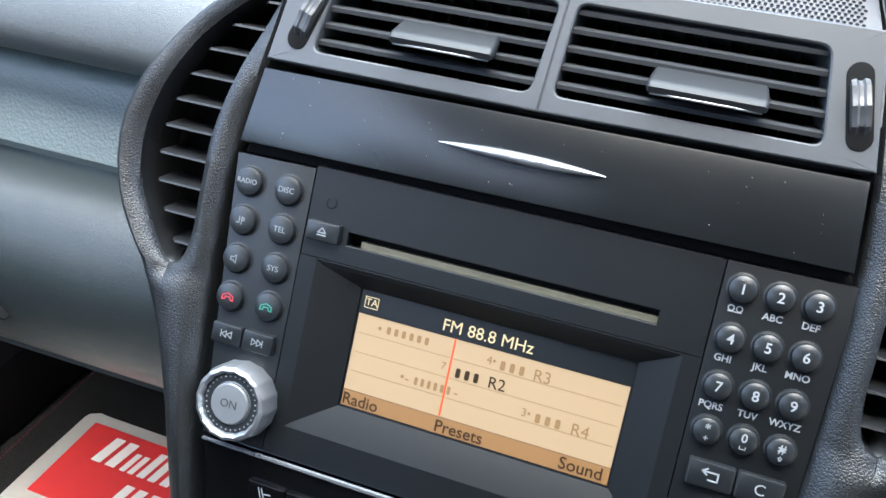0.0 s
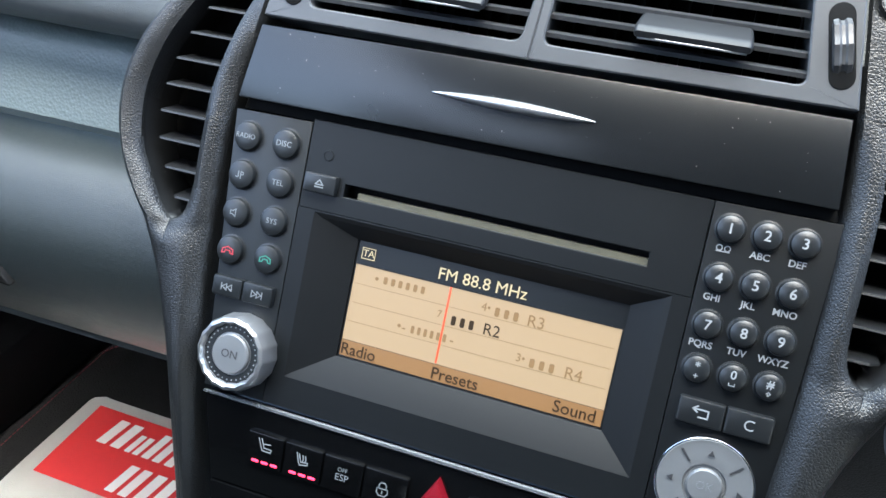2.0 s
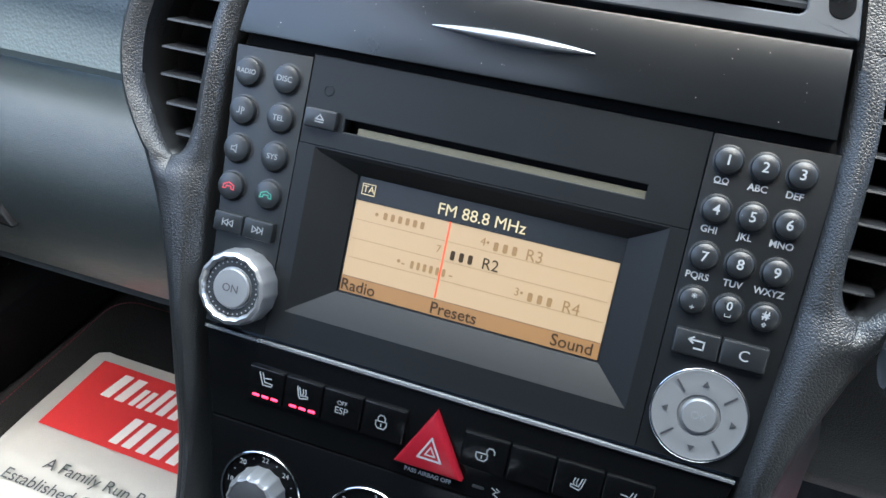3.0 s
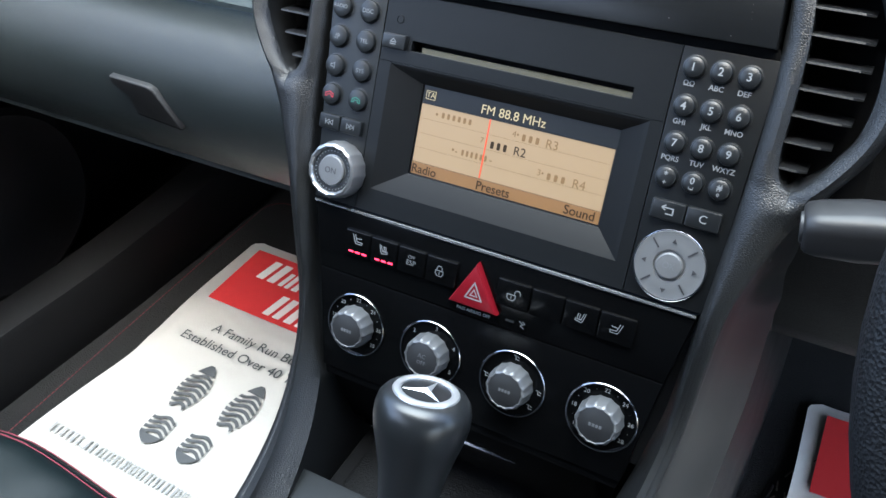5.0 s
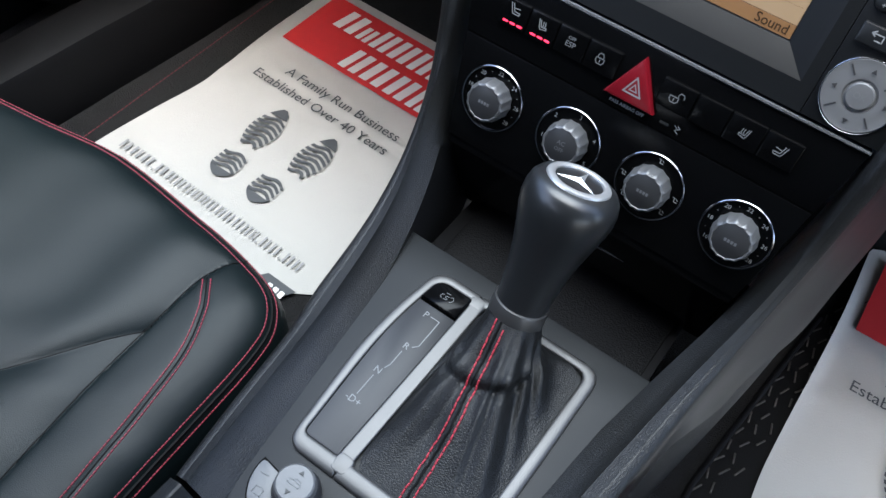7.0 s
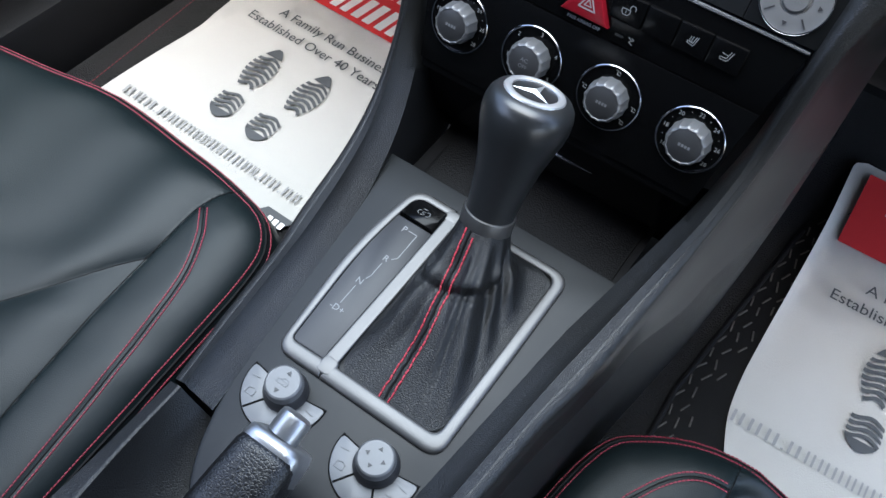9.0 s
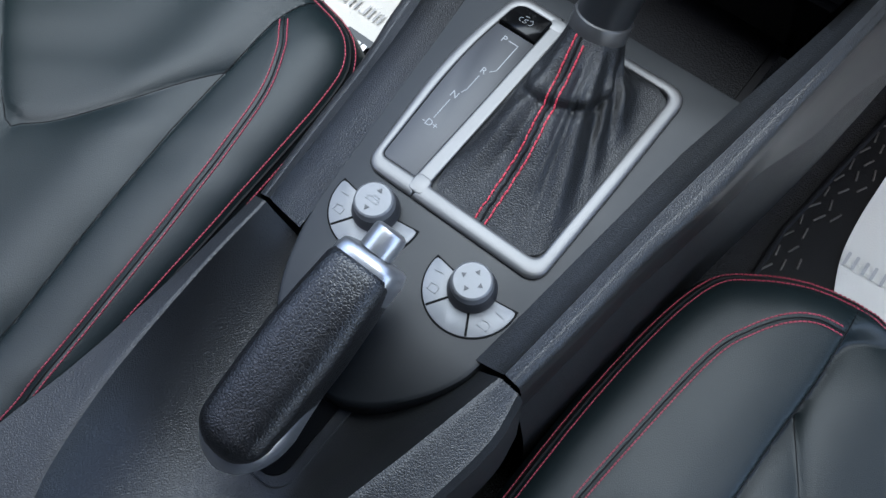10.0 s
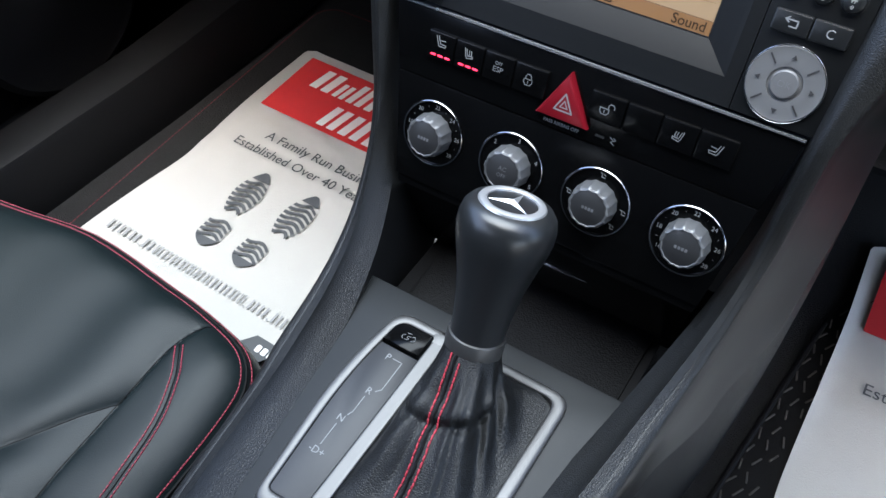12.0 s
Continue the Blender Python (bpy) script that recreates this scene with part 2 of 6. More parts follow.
def stitches(path, length=0.0032, gap=0.0013, r=0.0005, bm=None):
    """Short thread stitches laid along a path."""
    bm = bm or bmesh.new()
    P = [Vector(p) for p in path]
    acc, start = 0.0, 0.0
    run = [0.0]
    for a, b in zip(P[:-1], P[1:]):
        run.append(run[-1] + (b - a).length)

    def at(s):
        for i in range(len(P) - 1):
            if s <= run[i + 1]:
                return P[i].lerp(P[i + 1], (s - run[i]) / max(1e-9, run[i + 1] - run[i]))
        return P[-1]
    s = 0.0
    while s + length < run[-1]:
        a, b = at(s), at(s + length)
        d = (b - a)
        tube([a + d * 0.0 - Vector((0, 0, r)), a + d * 0.2, a + d * 0.8, b - Vector((0, 0, r))], r, 5, bm)
        s += length + gap
    return bm


def grid(fn, nu, nv):
    bm = bmesh.new()
    vs = [[bm.verts.new(fn(i / nu, j / nv)) for j in range(nv + 1)] for i in range(nu + 1)]
    for i in range(nu):
        for j in range(nv):
            bm.faces.new((vs[i][j], vs[i + 1][j], vs[i + 1][j + 1], vs[i][j + 1]))
    return bm


def piecewise(x, pts):
    """A value read off a few (x, value) pairs, smoothly."""
    if x <= pts[0][0]:
        return pts[0][1]
    for (a, va), (b, vb) in zip(pts[:-1], pts[1:]):
        if x <= b:
            t = (x - a) / (b - a)
            return va + (vb - va) * t * t * (3 - 2 * t)
    return pts[-1][1]


def smooth(x, pts):
    """A smooth curve read off (x, value) pairs."""
    n = len(pts)
    if x <= pts[0][0]:
        return pts[0][1]
    if x >= pts[-1][0]:
        return pts[-1][1]
    i = max(k for k in range(n - 1) if pts[k][0] <= x)

    def slope(k):
        a, b = pts[max(0, k - 1)], pts[min(n - 1, k + 1)]
        return (b[1] - a[1]) / (b[0] - a[0])
    (x0, y0), (x1, y1) = pts[i], pts[i + 1]
    h = x1 - x0
    t = (x - x0) / h
    return (2 * t ** 3 - 3 * t * t + 1) * y0 + (t ** 3 - 2 * t * t + t) * h * slope(i) + (3 * t * t - 2 * t ** 3) * y1 + (t ** 3 - t * t) * h * slope(i + 1)


def linear(x, pts):
    if x <= pts[0][0]:
        return pts[0][1]
    for (a, va), (b, vb) in zip(pts[:-1], pts[1:]):
        if x <= b:
            return va + (vb - va) * (x - a) / (b - a)
    return pts[-1][1]


GLYPHS = {}


def lettering(text, x, y, size, mat, parent, z=0.0003, turn=0.0, align="CENTER", slant=0.0, squeeze=1.0, bold=0.0, name="lettering"):
    """Words in the built-in font as a thin mesh, centred on (x, y)."""
    key = (text, size, align, mat.name, slant, bold)
    if key not in GLYPHS:
        c = bpy.data.curves.new("lettering", "FONT")
        c.body, c.size, c.align_x, c.align_y, c.extrude, c.shear, c.offset = text, size, align, "CENTER", 0.00004, slant, bold
        c.resolution_u = 3
        tmp = bpy.data.objects.new("tmp", c)
        me = bpy.data.meshes.new_from_object(tmp)
        bpy.data.objects.remove(tmp)
        me.materials.clear()
        me.materials.append(mat)
        GLYPHS[key] = me
    ob = new(name, GLYPHS[key])
    ob.parent = parent
    ob.matrix_basis = T(x, y, z) @ pose(0, 0, 0, 0, 0, turn) @ Matrix.Diagonal((squeeze, 1, 1, 1))
    return ob


def strokes(lines, width, mat, parent, x=0.0, y=0.0, z=0.0003, scale=1.0, turn=0.0, name="symbol"):
    """A line drawing of flat strokes: each line is a few points."""
    bm = bmesh.new()
    for line in lines:
        for a, b in zip(line[:-1], line[1:]):
            a, b = Vector(a) * scale, Vector(b) * scale
            d = (b - a).normalized() * width / 2
            s = Vector((-d.y, d.x))
            q = [a - d + s, a - d - s, b + d - s, b + d + s]
            plate([tuple(p) for p in q], 0, 0.00008, 0, bm)
    return part(name, bm, mat, parent, at=T(x, y, z) @ pose(0, 0, 0, 0, 0, turn))


def bars(count, x, y, w, h, mat, parent, z=0.0003, turn=0.0, fill=0.72):
    """A word kept as a row of plain bars, each a piece of its own."""
    first = None
    for i in range(count):
        at = T(x + (i - (count - 1) / 2) * w / count, y, z)
        if first is None:
            first = part("word_bar", plate(rrect(w / count * fill, h, min(w / count, h) * 0.12, 1), 0, 0.00008), mat, parent, at=at)
        else:
            share("word_bar", first, parent, at)


# frames of reference: the reclined stack face, and the climate panel below it
def reclined(y, z, degrees):
    a = radians(degrees)
    return Matrix(((1, 0, 0, 0), (0, math.sin(a), -math.cos(a), y), (0, math.cos(a), math.sin(a), z), (0, 0, 0, 1)))


FACE = reclined(0.0368, 0.5323, 27.6)
CLIMATE = reclined(0.0368, 0.5323, 22.3)
GATE_Z = 0.397
FLOOR_Z = 0.193

# ---- the cabin round it ----
def wall(name, lo, hi, mat, label, category):
    e = thing(name, T(0, 0, 0), label, category, kind="structure")
    bm = bmesh.new()
    plate([(lo[0], lo[1]), (hi[0], lo[1]), (hi[0], hi[1]), (lo[0], hi[1])], lo[2], hi[2], 0.0, bm)
    part("panel", bm, mat, e)
    return e


wall("floor", (-0.75, -1.0, FLOOR_Z - 0.03), (0.85, 0.42, FLOOR_Z), CARPET, "black carpeted cabin floor", "floor")
wall("wall_front", (-0.75, 0.42, FLOOR_Z), (0.85, 0.45, 0.62), FABRIC, "dark bulkhead behind the footwells", "wall")
# Unseen rear wall; its opening is placed to light the stack's left
rear = wall("wall_rear", (-0.75, -0.97, FLOOR_Z), (0.85, -0.94, 0.88), FABRIC, "unseen rear wall with an opening added to light the stack", "wall")
for lo, hi in (((-0.75, -0.97, 0.88), (-0.56, -0.94, 1.125)), ((-0.10, -0.97, 0.88), (0.85, -0.94, 1.125)), ((-0.56, -0.97, 1.09), (-0.10, -0.94, 1.125))):
    part("panel", plate([(lo[0], lo[1]), (hi[0], lo[1]), (hi[0], hi[1]), (lo[0], hi[1])], lo[2], hi[2]), FABRIC, rear)
# Unseen roof panel, sized to hold back skylight and leave the left open
wall("ceiling", (-0.40, -0.97, 1.13), (0.85, -0.16, 1.16), FABRIC, "unseen dark roof panel that limits the skylight", "roof")
# Unseen wall; its height sets how much light comes in from the left
wall("wall_left", (-0.68, -0.97, FLOOR_Z), (-0.655, -0.42, 0.76), FABRIC, "unseen dark wall that limits light beside the passenger seat", "wall")
# Added blocker, standing in for a body at the driver door
wall("blocker_right", (0.83, -0.97, 0.70), (0.85, -0.30, 1.127), FABRIC, "unseen dark panel that blocks light from the right rear", "wall")
# Unseen wall, kept low so that door light reaches the driver footwell
wall("wall_right", (0.83, -0.99, FLOOR_Z), (0.85, 0.42, 0.26), FABRIC, "unseen low wall that limits light from the driver side", "wall")


# ---- passenger door and sill ----
def passenger_door():
    d = thing("passenger_door", T(-0.62, 0, 0), "black passenger door lining with a round speaker cover", "car door")
    bm = grid(lambda u, v: Vector((0.012 * math.sin(3.1 * v) - 0.03 * (1 - v), -0.95 + 1.36 * u, FLOOR_Z + 0.56 * v)), 30, 16)
    part("door_panel", bm, FABRIC, d, at=T(0, 0, 0))
    bm = revolve([(0.100, 0.0), (0.105, 0.008), (0.098, 0.012), (0.092, 0.009), (0.04, 0.012), (0.0005, 0.013)], 48)
    part("speaker_cover", bm, FABRIC, d, "round black speaker cover", at=T(0.004, 0.118, 0.31) @ pose(0, 0, 0, 0, 90, 0))
    bm = loft(bmesh.new(), [[(0.0, y, 0.50), (0.05, y, 0.50), (0.06, y, 0.53), (0.0, y, 0.54)] for y in (-0.9, -0.4, 0.0, 0.3)])
    part("armrest", bm, DASH, d)
    s = thing("sill_trim", T(0, 0, 0), "black plastic door sill trim beside the carpet", "sill trim", kind="structure")
    path = spline([(-0.530, -0.9, 0.25), (-0.522, -0.20, 0.25), (-0.510, 0.0, 0.25), (-0.497, 0.15, 0.25), (-0.485, 0.40, 0.26)], 40)
    rings = [[p + Vector((-0.06, 0, 0.0)), p + Vector((-0.02, 0, 0.012)), p + Vector((-0.004, 0, 0.008)), p, p + Vector((0.008, 0, -0.057)), p + Vector((-0.06, 0, -0.057))] for p in path]
    part("sill", loft(bmesh.new(), rings), FABRIC, s)


passenger_door()


# ---- dashboard ----
def dashboard():
    d = thing("dashboard", T(0, 0, 0), "black grained dashboard with a grey inlay strip", "dashboard")

    def extrude(profile, x0, x1, n=24, ends=None):
        """ends: how near to the middle the pad comes, by height."""
        pr = spline([(0, y, z) for y, z in profile], n)
        rings = []
        for k in range(25):
            u = k / 24
            row = []
            for p in pr:
                a, b = x0, x1
                if ends and x0 < 0:
                    b = -linear(p.z, ends)
                elif ends:
                    a = linear(p.z, ends)
                row.append((a + (b - a) * u, p.y, p.z))
            rings.append(row)
        return loft(bmesh.new(), rings, closed=False)
    ENDS = [(0.655, 0.166), (0.672, 0.157), (0.687, 0.143), (0.698, 0.127), (0.703, 0.112), (0.708, 0.092)]
    upper = [(0.44, 0.735), (0.30, 0.738), (0.19, 0.722), (0.130, 0.695), (0.112, 0.668), (0.116, 0.652), (0.134, 0.643), (0.150, 0.640)]
    part("upper_pad", extrude(upper, -0.70, -0.172, ends=ENDS), PAD, d, "grey padded dash top lightened for windscreen light")
    strip = [(0.152, 0.640), (0.137, 0.633), (0.131, 0.614), (0.123, 0.5930), (0.140, 0.5905)]
    part("shadow_gap", extrude([(0.126, 0.5935), (0.130, 0.5885)], -0.70, -0.150, 2), DEEP, d)
    part("inlay_strip", extrude(strip, -0.70, -0.150, 10), INLAY, d, "grey green textured inlay strip")
    lower = [(0.140, 0.588), (0.117, 0.5865), (0.100, 0.580), (0.084, 0.560), (0.080, 0.535), (0.086, 0.505), (0.104, 0.476), (0.120, 0.458), (0.135, 0.452), (0.30, 0.44), (0.42, 0.44)]
    part("glovebox_lid", extrude(lower, -0.70, -0.115, 30), DASH, d, "black grained glovebox lid")
    # the pull in the glovebox lid
    h = [(-0.0335, 0.0105), (-0.0200, 0.0020), (-0.0185, -0.0110), (0.0225, -0.0145), (0.0070, 0.0130), (0.0020, 0.0155), (-0.0330, 0.0162)]
    part("glovebox_handle", plate(h, 0, 0.0050, 0.0016, None, 3), SKIRT, d, "dark grey glovebox pull", at=T(-0.2800, 0.0812, 0.5330) @ reclined(0, 0, -4))
    # Raised black plate that paints the shade of the pocket under the pull
    pocket = [(-0.0350, 0.0090), (-0.0215, 0.0010), (-0.0200, -0.0135), (0.0200, -0.0170), (0.0230, -0.0148), (-0.0170, -0.0108), (-0.0190, 0.0030)]
    part("handle_recess_shade", plate(pocket, 0, 0.0030, 0.0004), DEEP, d, at=T(-0.2800, 0.0812, 0.5330) @ reclined(0, 0, -4))
    # driver's side: dash top, knee panel
    part("driver_pad", extrude(upper, 0.172, 0.80, ends=ENDS), PAD, d, "grey padded dash top lightened for windscreen light")
    knee = [(0.150, 0.640), (0.125, 0.625), (0.115, 0.58), (0.112, 0.53), (0.120, 0.48), (0.150, 0.44), (0.30, 0.42), (0.42, 0.42)]
    part("knee_panel", extrude(knee, 0.118, 0.80), SKIRT, d, "black knee panel under the steering column")
    # shoulder that rolls from the speaker grille down to the dash top
    def shoulder(u, v):
        h = 0.176 + 0.0295 * min(1.0, v * 4)
        back = 0.125 * max(0.0, v - 0.25) / 0.75
        x = 0.1105 - 0.0050 * min(1.0, v * 4) - 0.022 * max(0.0, v - 0.25) / 0.75 + 0.060 * u
        p = FACE @ T(x, h, -0.0010) @ pose(0, 0, 0, -38 * min(1.0, v * 4), 0, 0) @ Vector((0, back, 0.0005 - 0.034 * u * u))
        return p
    # The lightened pad tone again, because the shoulder faces the sky
    part("dash_shoulder", grid(shoulder, 12, 28), PAD, d, "grained shoulder beside the speaker grille")
    # dash top behind the stack
    part("centre_pad", grid(lambda u, v: Vector((-0.125 + 0.25 * u, 0.150 + 0.29 * v, 0.722 + 0.016 * math.sin(v * 2.2))), 8, 8), PAD, d)


dashboard()


# ---- centre stack trim and console rails ----
def rail_path(side):
    """Stations from the top of the stack down and back along the console: (y, z), inner foot, ridge, outer edge."""
    yz = [(0.1517, 0.7543), (0.1355, 0.7233), (0.1239, 0.7011), (0.1119, 0.6792), (0.0972, 0.6587), (0.0800, 0.6320), (0.0610, 0.5960), (0.0430, 0.5620), (0.0310, 0.5360), (0.0225, 0.5060), (0.0140, 0.4760), (-0.0060, 0.4460),
          (-0.0360, 0.4230), (-0.0750, 0.4110), (-0.1220, 0.4080), (-0.1800, 0.4080), (-0.2440, 0.4090)]
    return spline([(0, y, z) for y, z in yz], 900)


FOOT = [(-0.2440, 0.0560), (-0.12, 0.0690), (-0.05, 0.0840), (0.00, 0.1010), (0.03, 0.1142), (0.0523, 0.1180), (0.0714, 0.1193), (0.0843, 0.1190), (0.0972, 0.1160), (0.1119, 0.1120), (0.1277, 0.1067), (0.1517, 0.0975)]
RIDGE = [(-0.2440, 0.0712), (-0.15, 0.0808), (-0.12, 0.0845), (-0.05, 0.0960), (0.00, 0.1080), (0.03, 0.1152), (0.0523, 0.1186), (0.0714, 0.1199), (0.0843, 0.1196), (0.0972, 0.1166), (0.1119, 0.1126), (0.1277, 0.1072), (0.1517, 0.0980)]
OUTER = [(-0.2440, 0.0815), (-0.20, 0.0875), (-0.15, 0.0930), (-0.12, 0.0990), (-0.05, 0.1080), (0.00, 0.1170), (0.028, 0.1260), (0.0380, 0.1310), (0.0523, 0.1420), (0.0617, 0.1530), (0.0710, 0.1655), (0.0822, 0.1719), (0.0955, 0.1706), (0.1080, 0.1614), (0.1170, 0.1475), (0.1228, 0.1307), (0.1252, 0.1180), (0.1270, 0.1130), (0.1517, 0.1040)]
# the vent opening on the stack face: (x, height up the face)
OPENING = [(0.1106, 0.1865), (0.1184, 0.1677), (0.1241, 0.1528), (0.1290, 0.1283), (0.1299, 0.1040), (0.1300, 0.0850), (0.1325, 0.0730), (0.1385, 0.0690), (0.1455, 0.0755), (0.1520, 0.0860), (0.1585, 0.0990), (0.1605, 0.1200), (0.1556, 0.1427), (0.1451, 0.1624), (0.1311, 0.1765), (0.1190, 0.1845), (0.1106, 0.1865)]
RING = [(v.x, v.y) for v in spline([(x, y, 0) for x, y in OPENING], 160)][:-1]


def opening(v):
    """Inner and outer edge of the vent opening at a height, or None."""
    xs = []
    for (ax, ay), (bx, by) in zip(RING, RING[1:] + RING[:1]):
        if (ay - v) * (by - v) < 0:
            xs.append(ax + (bx - ax) * (v - ay) / (by - ay))
    return (min(xs), max(xs)) if len(xs) > 1 else None


FLARE = [(-0.2440, 0.0010), (-0.12, 0.0012), (-0.075, 0.0035), (-0.036, 0.0140), (-0.006, 0.0220), (0.014, 0.0210), (0.031, 0.0180), (0.043, 0.0110), (0.060, 0.0)]
SKIRT_TOP = [(-0.2440, 0.0815, 0.358), (-0.12, 0.0975, 0.358), (-0.065, 0.1050, 0.363), (-0.006, 0.1205, 0.384), (0.0355, 0.1340, 0.4190), (0.062, 0.1375, 0.4625), (0.12, 0.1405, 0.470), (0.34, 0.1405, 0.470)]
SKIRT_FOOT = [(-0.2440, 0.0930), (-0.12, 0.1080), (-0.035, 0.1190), (0.056, 0.1330), (0.132, 0.1410), (0.218, 0.1460), (0.34, 0.1490)]


def console():
    c = thing("centre_console", T(0, 0, 0), "black grained centre console with raised side rails", "centre console")
    path = rail_path(1)
    path = [p for i, p in enumerate(path) if i % (2 if 0.055 < p.y < 0.130 else 8) == 0 or i == len(path) - 1]
    n = len(path)
    for side in (-1, 1):
        rings, gaps = [], []
        for i, p in enumerate(path):
            t = (path[min(i + 3, n - 1)] - path[max(i - 3, 0)]).normalized()
            nrm = Vector((0, -t.z, t.y))
            if nrm.y > 0:
                nrm = -nrm
            if nrm.z < 0 and p.y < 0:
                nrm = -nrm
            y = p.y
            v = (y - 0.0368) * 0.4632 + (p.z - 0.5323) * 0.8863
            f, r, o = smooth(y, FOOT), smooth(y, RIDGE), smooth(y, OUTER)
            hole = opening(v) if 0.06 < v < (0.19 if side < 0 else 0.158) else None
            kb = piecewise(v, [(0.054, 0.0), (0.0695, 1.0)])
            mid = r + (o - r) * 0.55
            mid += (0.1385 - mid) * piecewise(v, [(0.05, 0.0), (0.068, 1.0)]) * (1.0 if v < 0.12 else 0.0)
            vi, vo = hole if hole else (mid - 0.0001, mid + 0.0001)
            k = piecewise(y, [(-0.03, 0.0), (0.03, 1.0)])

            def q(x, w):
                u = p + nrm * w
                return (side * x + lean, u.y, u.z)
            low = piecewise(y, [(0.0, 0.0), (0.045, 1.0)]) * piecewise(v, [(0.13, 1.0), (0.165, 0.1)])
            lean = -0.0021 * piecewise(y, [(0.0, 0.0), (0.045, 1.0)]) * piecewise(v, [(0.117, 1.0), (0.16, 0.0)])
            deep = -0.030 - 0.075 * (1 - k)
            lo = -0.012 - 0.03 * (1 - k)
            tilt = 0.0042
            sink = -0.0060 * kb * piecewise(v, [(0.105, 1.0), (0.165, 0.15)])
            row = [q(f + 0.001, deep), q(f, -0.0120), q(f + (r - f) * 0.6, -0.0060 - 0.0040 * low), q(r - 0.0002 * (1 - low), -0.0020 - 0.0054 * low), q(r + 0.0015, 0.0008 - 0.0066 * low)]
            row += [q(r + 0.0015 + (vi - r - 0.0015) * a, (1 - kb) * (0.0008 - tilt * a * 0.55 - 0.0050 * low * (1 - a) ** 2) + kb * (sink * a * a + (0.0008 - 0.0062 * low) * (1 - a) ** 2 - 0.0010 * low * (1 - a))) for a in (0.3, 0.6, 0.88, 1.0)]
            row += [q(vi, sink - 0.012), q(vo, sink - 0.012)] if hole else [q(vi + 0.00003, sink + (0.0008 - tilt * 0.55) * (1 - kb)), q(vo - 0.00003, sink + (0.0008 - tilt * 0.55) * (1 - kb))]
            edge = -0.0062 - 0.0025 * kb * piecewise(v, [(0.105, 1.0), (0.165, 0.3)])
            flat = lambda a: 0.0008 - tilt * (0.55 + 0.45 * a) - (0.0008 - tilt - edge) * a ** 6
            roll = lambda a: sink * (1 - a) + edge * a ** 5 + 0.0022 * math.sin(math.pi * min(1, a * 0.92)) * piecewise(v, [(0.060, 0.0), (0.075, 1.0)])
            row += [q(vo + (o - vo) * a, (1 - kb) * flat(a) + kb * roll(a)) for a in (0.0, 0.15, 0.35, 0.6, 0.8, 0.93)]
            flare = piecewise(y, FLARE) if side > 0 else 0.0
            if flare > 0.0005:
                row += [q(o, edge), q(o + 0.0012 + flare * 0.10, -0.013), q(o + flare * 0.36, -0.026), q(o + flare * 0.76, -0.042), q(o + flare, -0.052), q(o + flare - 0.003, -0.056)]
            else:
                row += [q(o, edge), q(o + 0.001, lo - 0.004 * kb)] + [q(o - 0.002 + 0.004 * (1 - k), deep - 0.0001 * e) for e in range(4)]
            rings.append(row)
            gaps.append(bool(hole))
        bm, wallbm = bmesh.new(), bmesh.new()
        vs = [[bm.verts.new(p) for p in row[:18]] for row in rings]
        for a, b, ha, hb in zip(vs[:-1], vs[1:], gaps[:-1], gaps[1:]):
            for i in range(17):
                if i == 9 and ha and hb:
                    continue
                bm.faces.new((a[i], a[i + 1], b[i + 1], b[i]))
        rail = part("side_rail", bm, SOFT, c, sharp=40)
        loft(wallbm, [row[17:] for row in rings], closed=False)
        part("outer_wall", wallbm, WALLMAT, rail, "smooth dark side of the console")
    # grained skirt between the flared side and the driver's carpet
    def skirt(u, v):
        y = -0.244 + 0.584 * u
        x0, z0 = smooth(y, [(a, b) for a, b, _ in SKIRT_TOP]), smooth(y, [(a, b) for a, _, b in SKIRT_TOP])
        x1 = smooth(y, SKIRT_FOOT)
        w = v ** 0.8
        return Vector((x0 + (x1 - x0) * w + 0.003 * math.sin(math.pi * v), y, z0 + (FLOOR_Z + 0.001 - z0) * v))
    part("lower_skirt", grid(skirt, 60, 14), SKIRT, c, "dark grained lower skirt of the console")
    # flat panel round the selector, with its rounded tail
    pts = []
    tail = spline([(0.060, -0.2440, 0), (0.0575, -0.2560, 0), (0.048, -0.2730, 0), (0.030, -0.2920, 0), (0.008, -0.3010, 0), (-0.016, -0.2970, 0), (-0.036, -0.2850, 0), (-0.048, -0.2660, 0), (-0.056, -0.2440, 0)], 30)
    right = [(linear(y, FOOT) + 0.008, y) for y in (-0.048, -0.08, -0.12, -0.16, -0.20)]
    left = [(-linear(y, FOOT) - 0.008, y) for y in (-0.20, -0.16, -0.12, -0.08, -0.048)]
    pts = right + [(v.x, v.y) for v in tail] + left
    bm = bmesh.new()
    outline = pts[::-1]
    drop = lambda y: 0.0 if y > -0.25 else -0.35 * (y + 0.25) ** 2 * 8
    rings = [[(x, y, GATE_Z - 0.03) for x, y in outline], [(x, y, GATE_Z - 0.003 + drop(y)) for x, y in outline], [(x, y, GATE_Z - 0.0008 + drop(y)) for x, y in inset(outline, 0.001)], [(x, y, GATE_Z + drop(y)) for x, y in inset(outline, 0.003)]]
    loft(bm, rings)
    part("top_panel", bm, GREYPANEL, c, "satin charcoal panel round the gear selector")
    # storage tray ahead of the selector, its shade put into near-black colours
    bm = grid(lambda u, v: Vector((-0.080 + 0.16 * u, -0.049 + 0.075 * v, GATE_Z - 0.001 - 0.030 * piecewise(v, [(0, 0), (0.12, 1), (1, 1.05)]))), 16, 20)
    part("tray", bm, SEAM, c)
    bm = plate(rrect(0.146, 0.067, 0.004, 3), 0, 0.002, 0.0006)
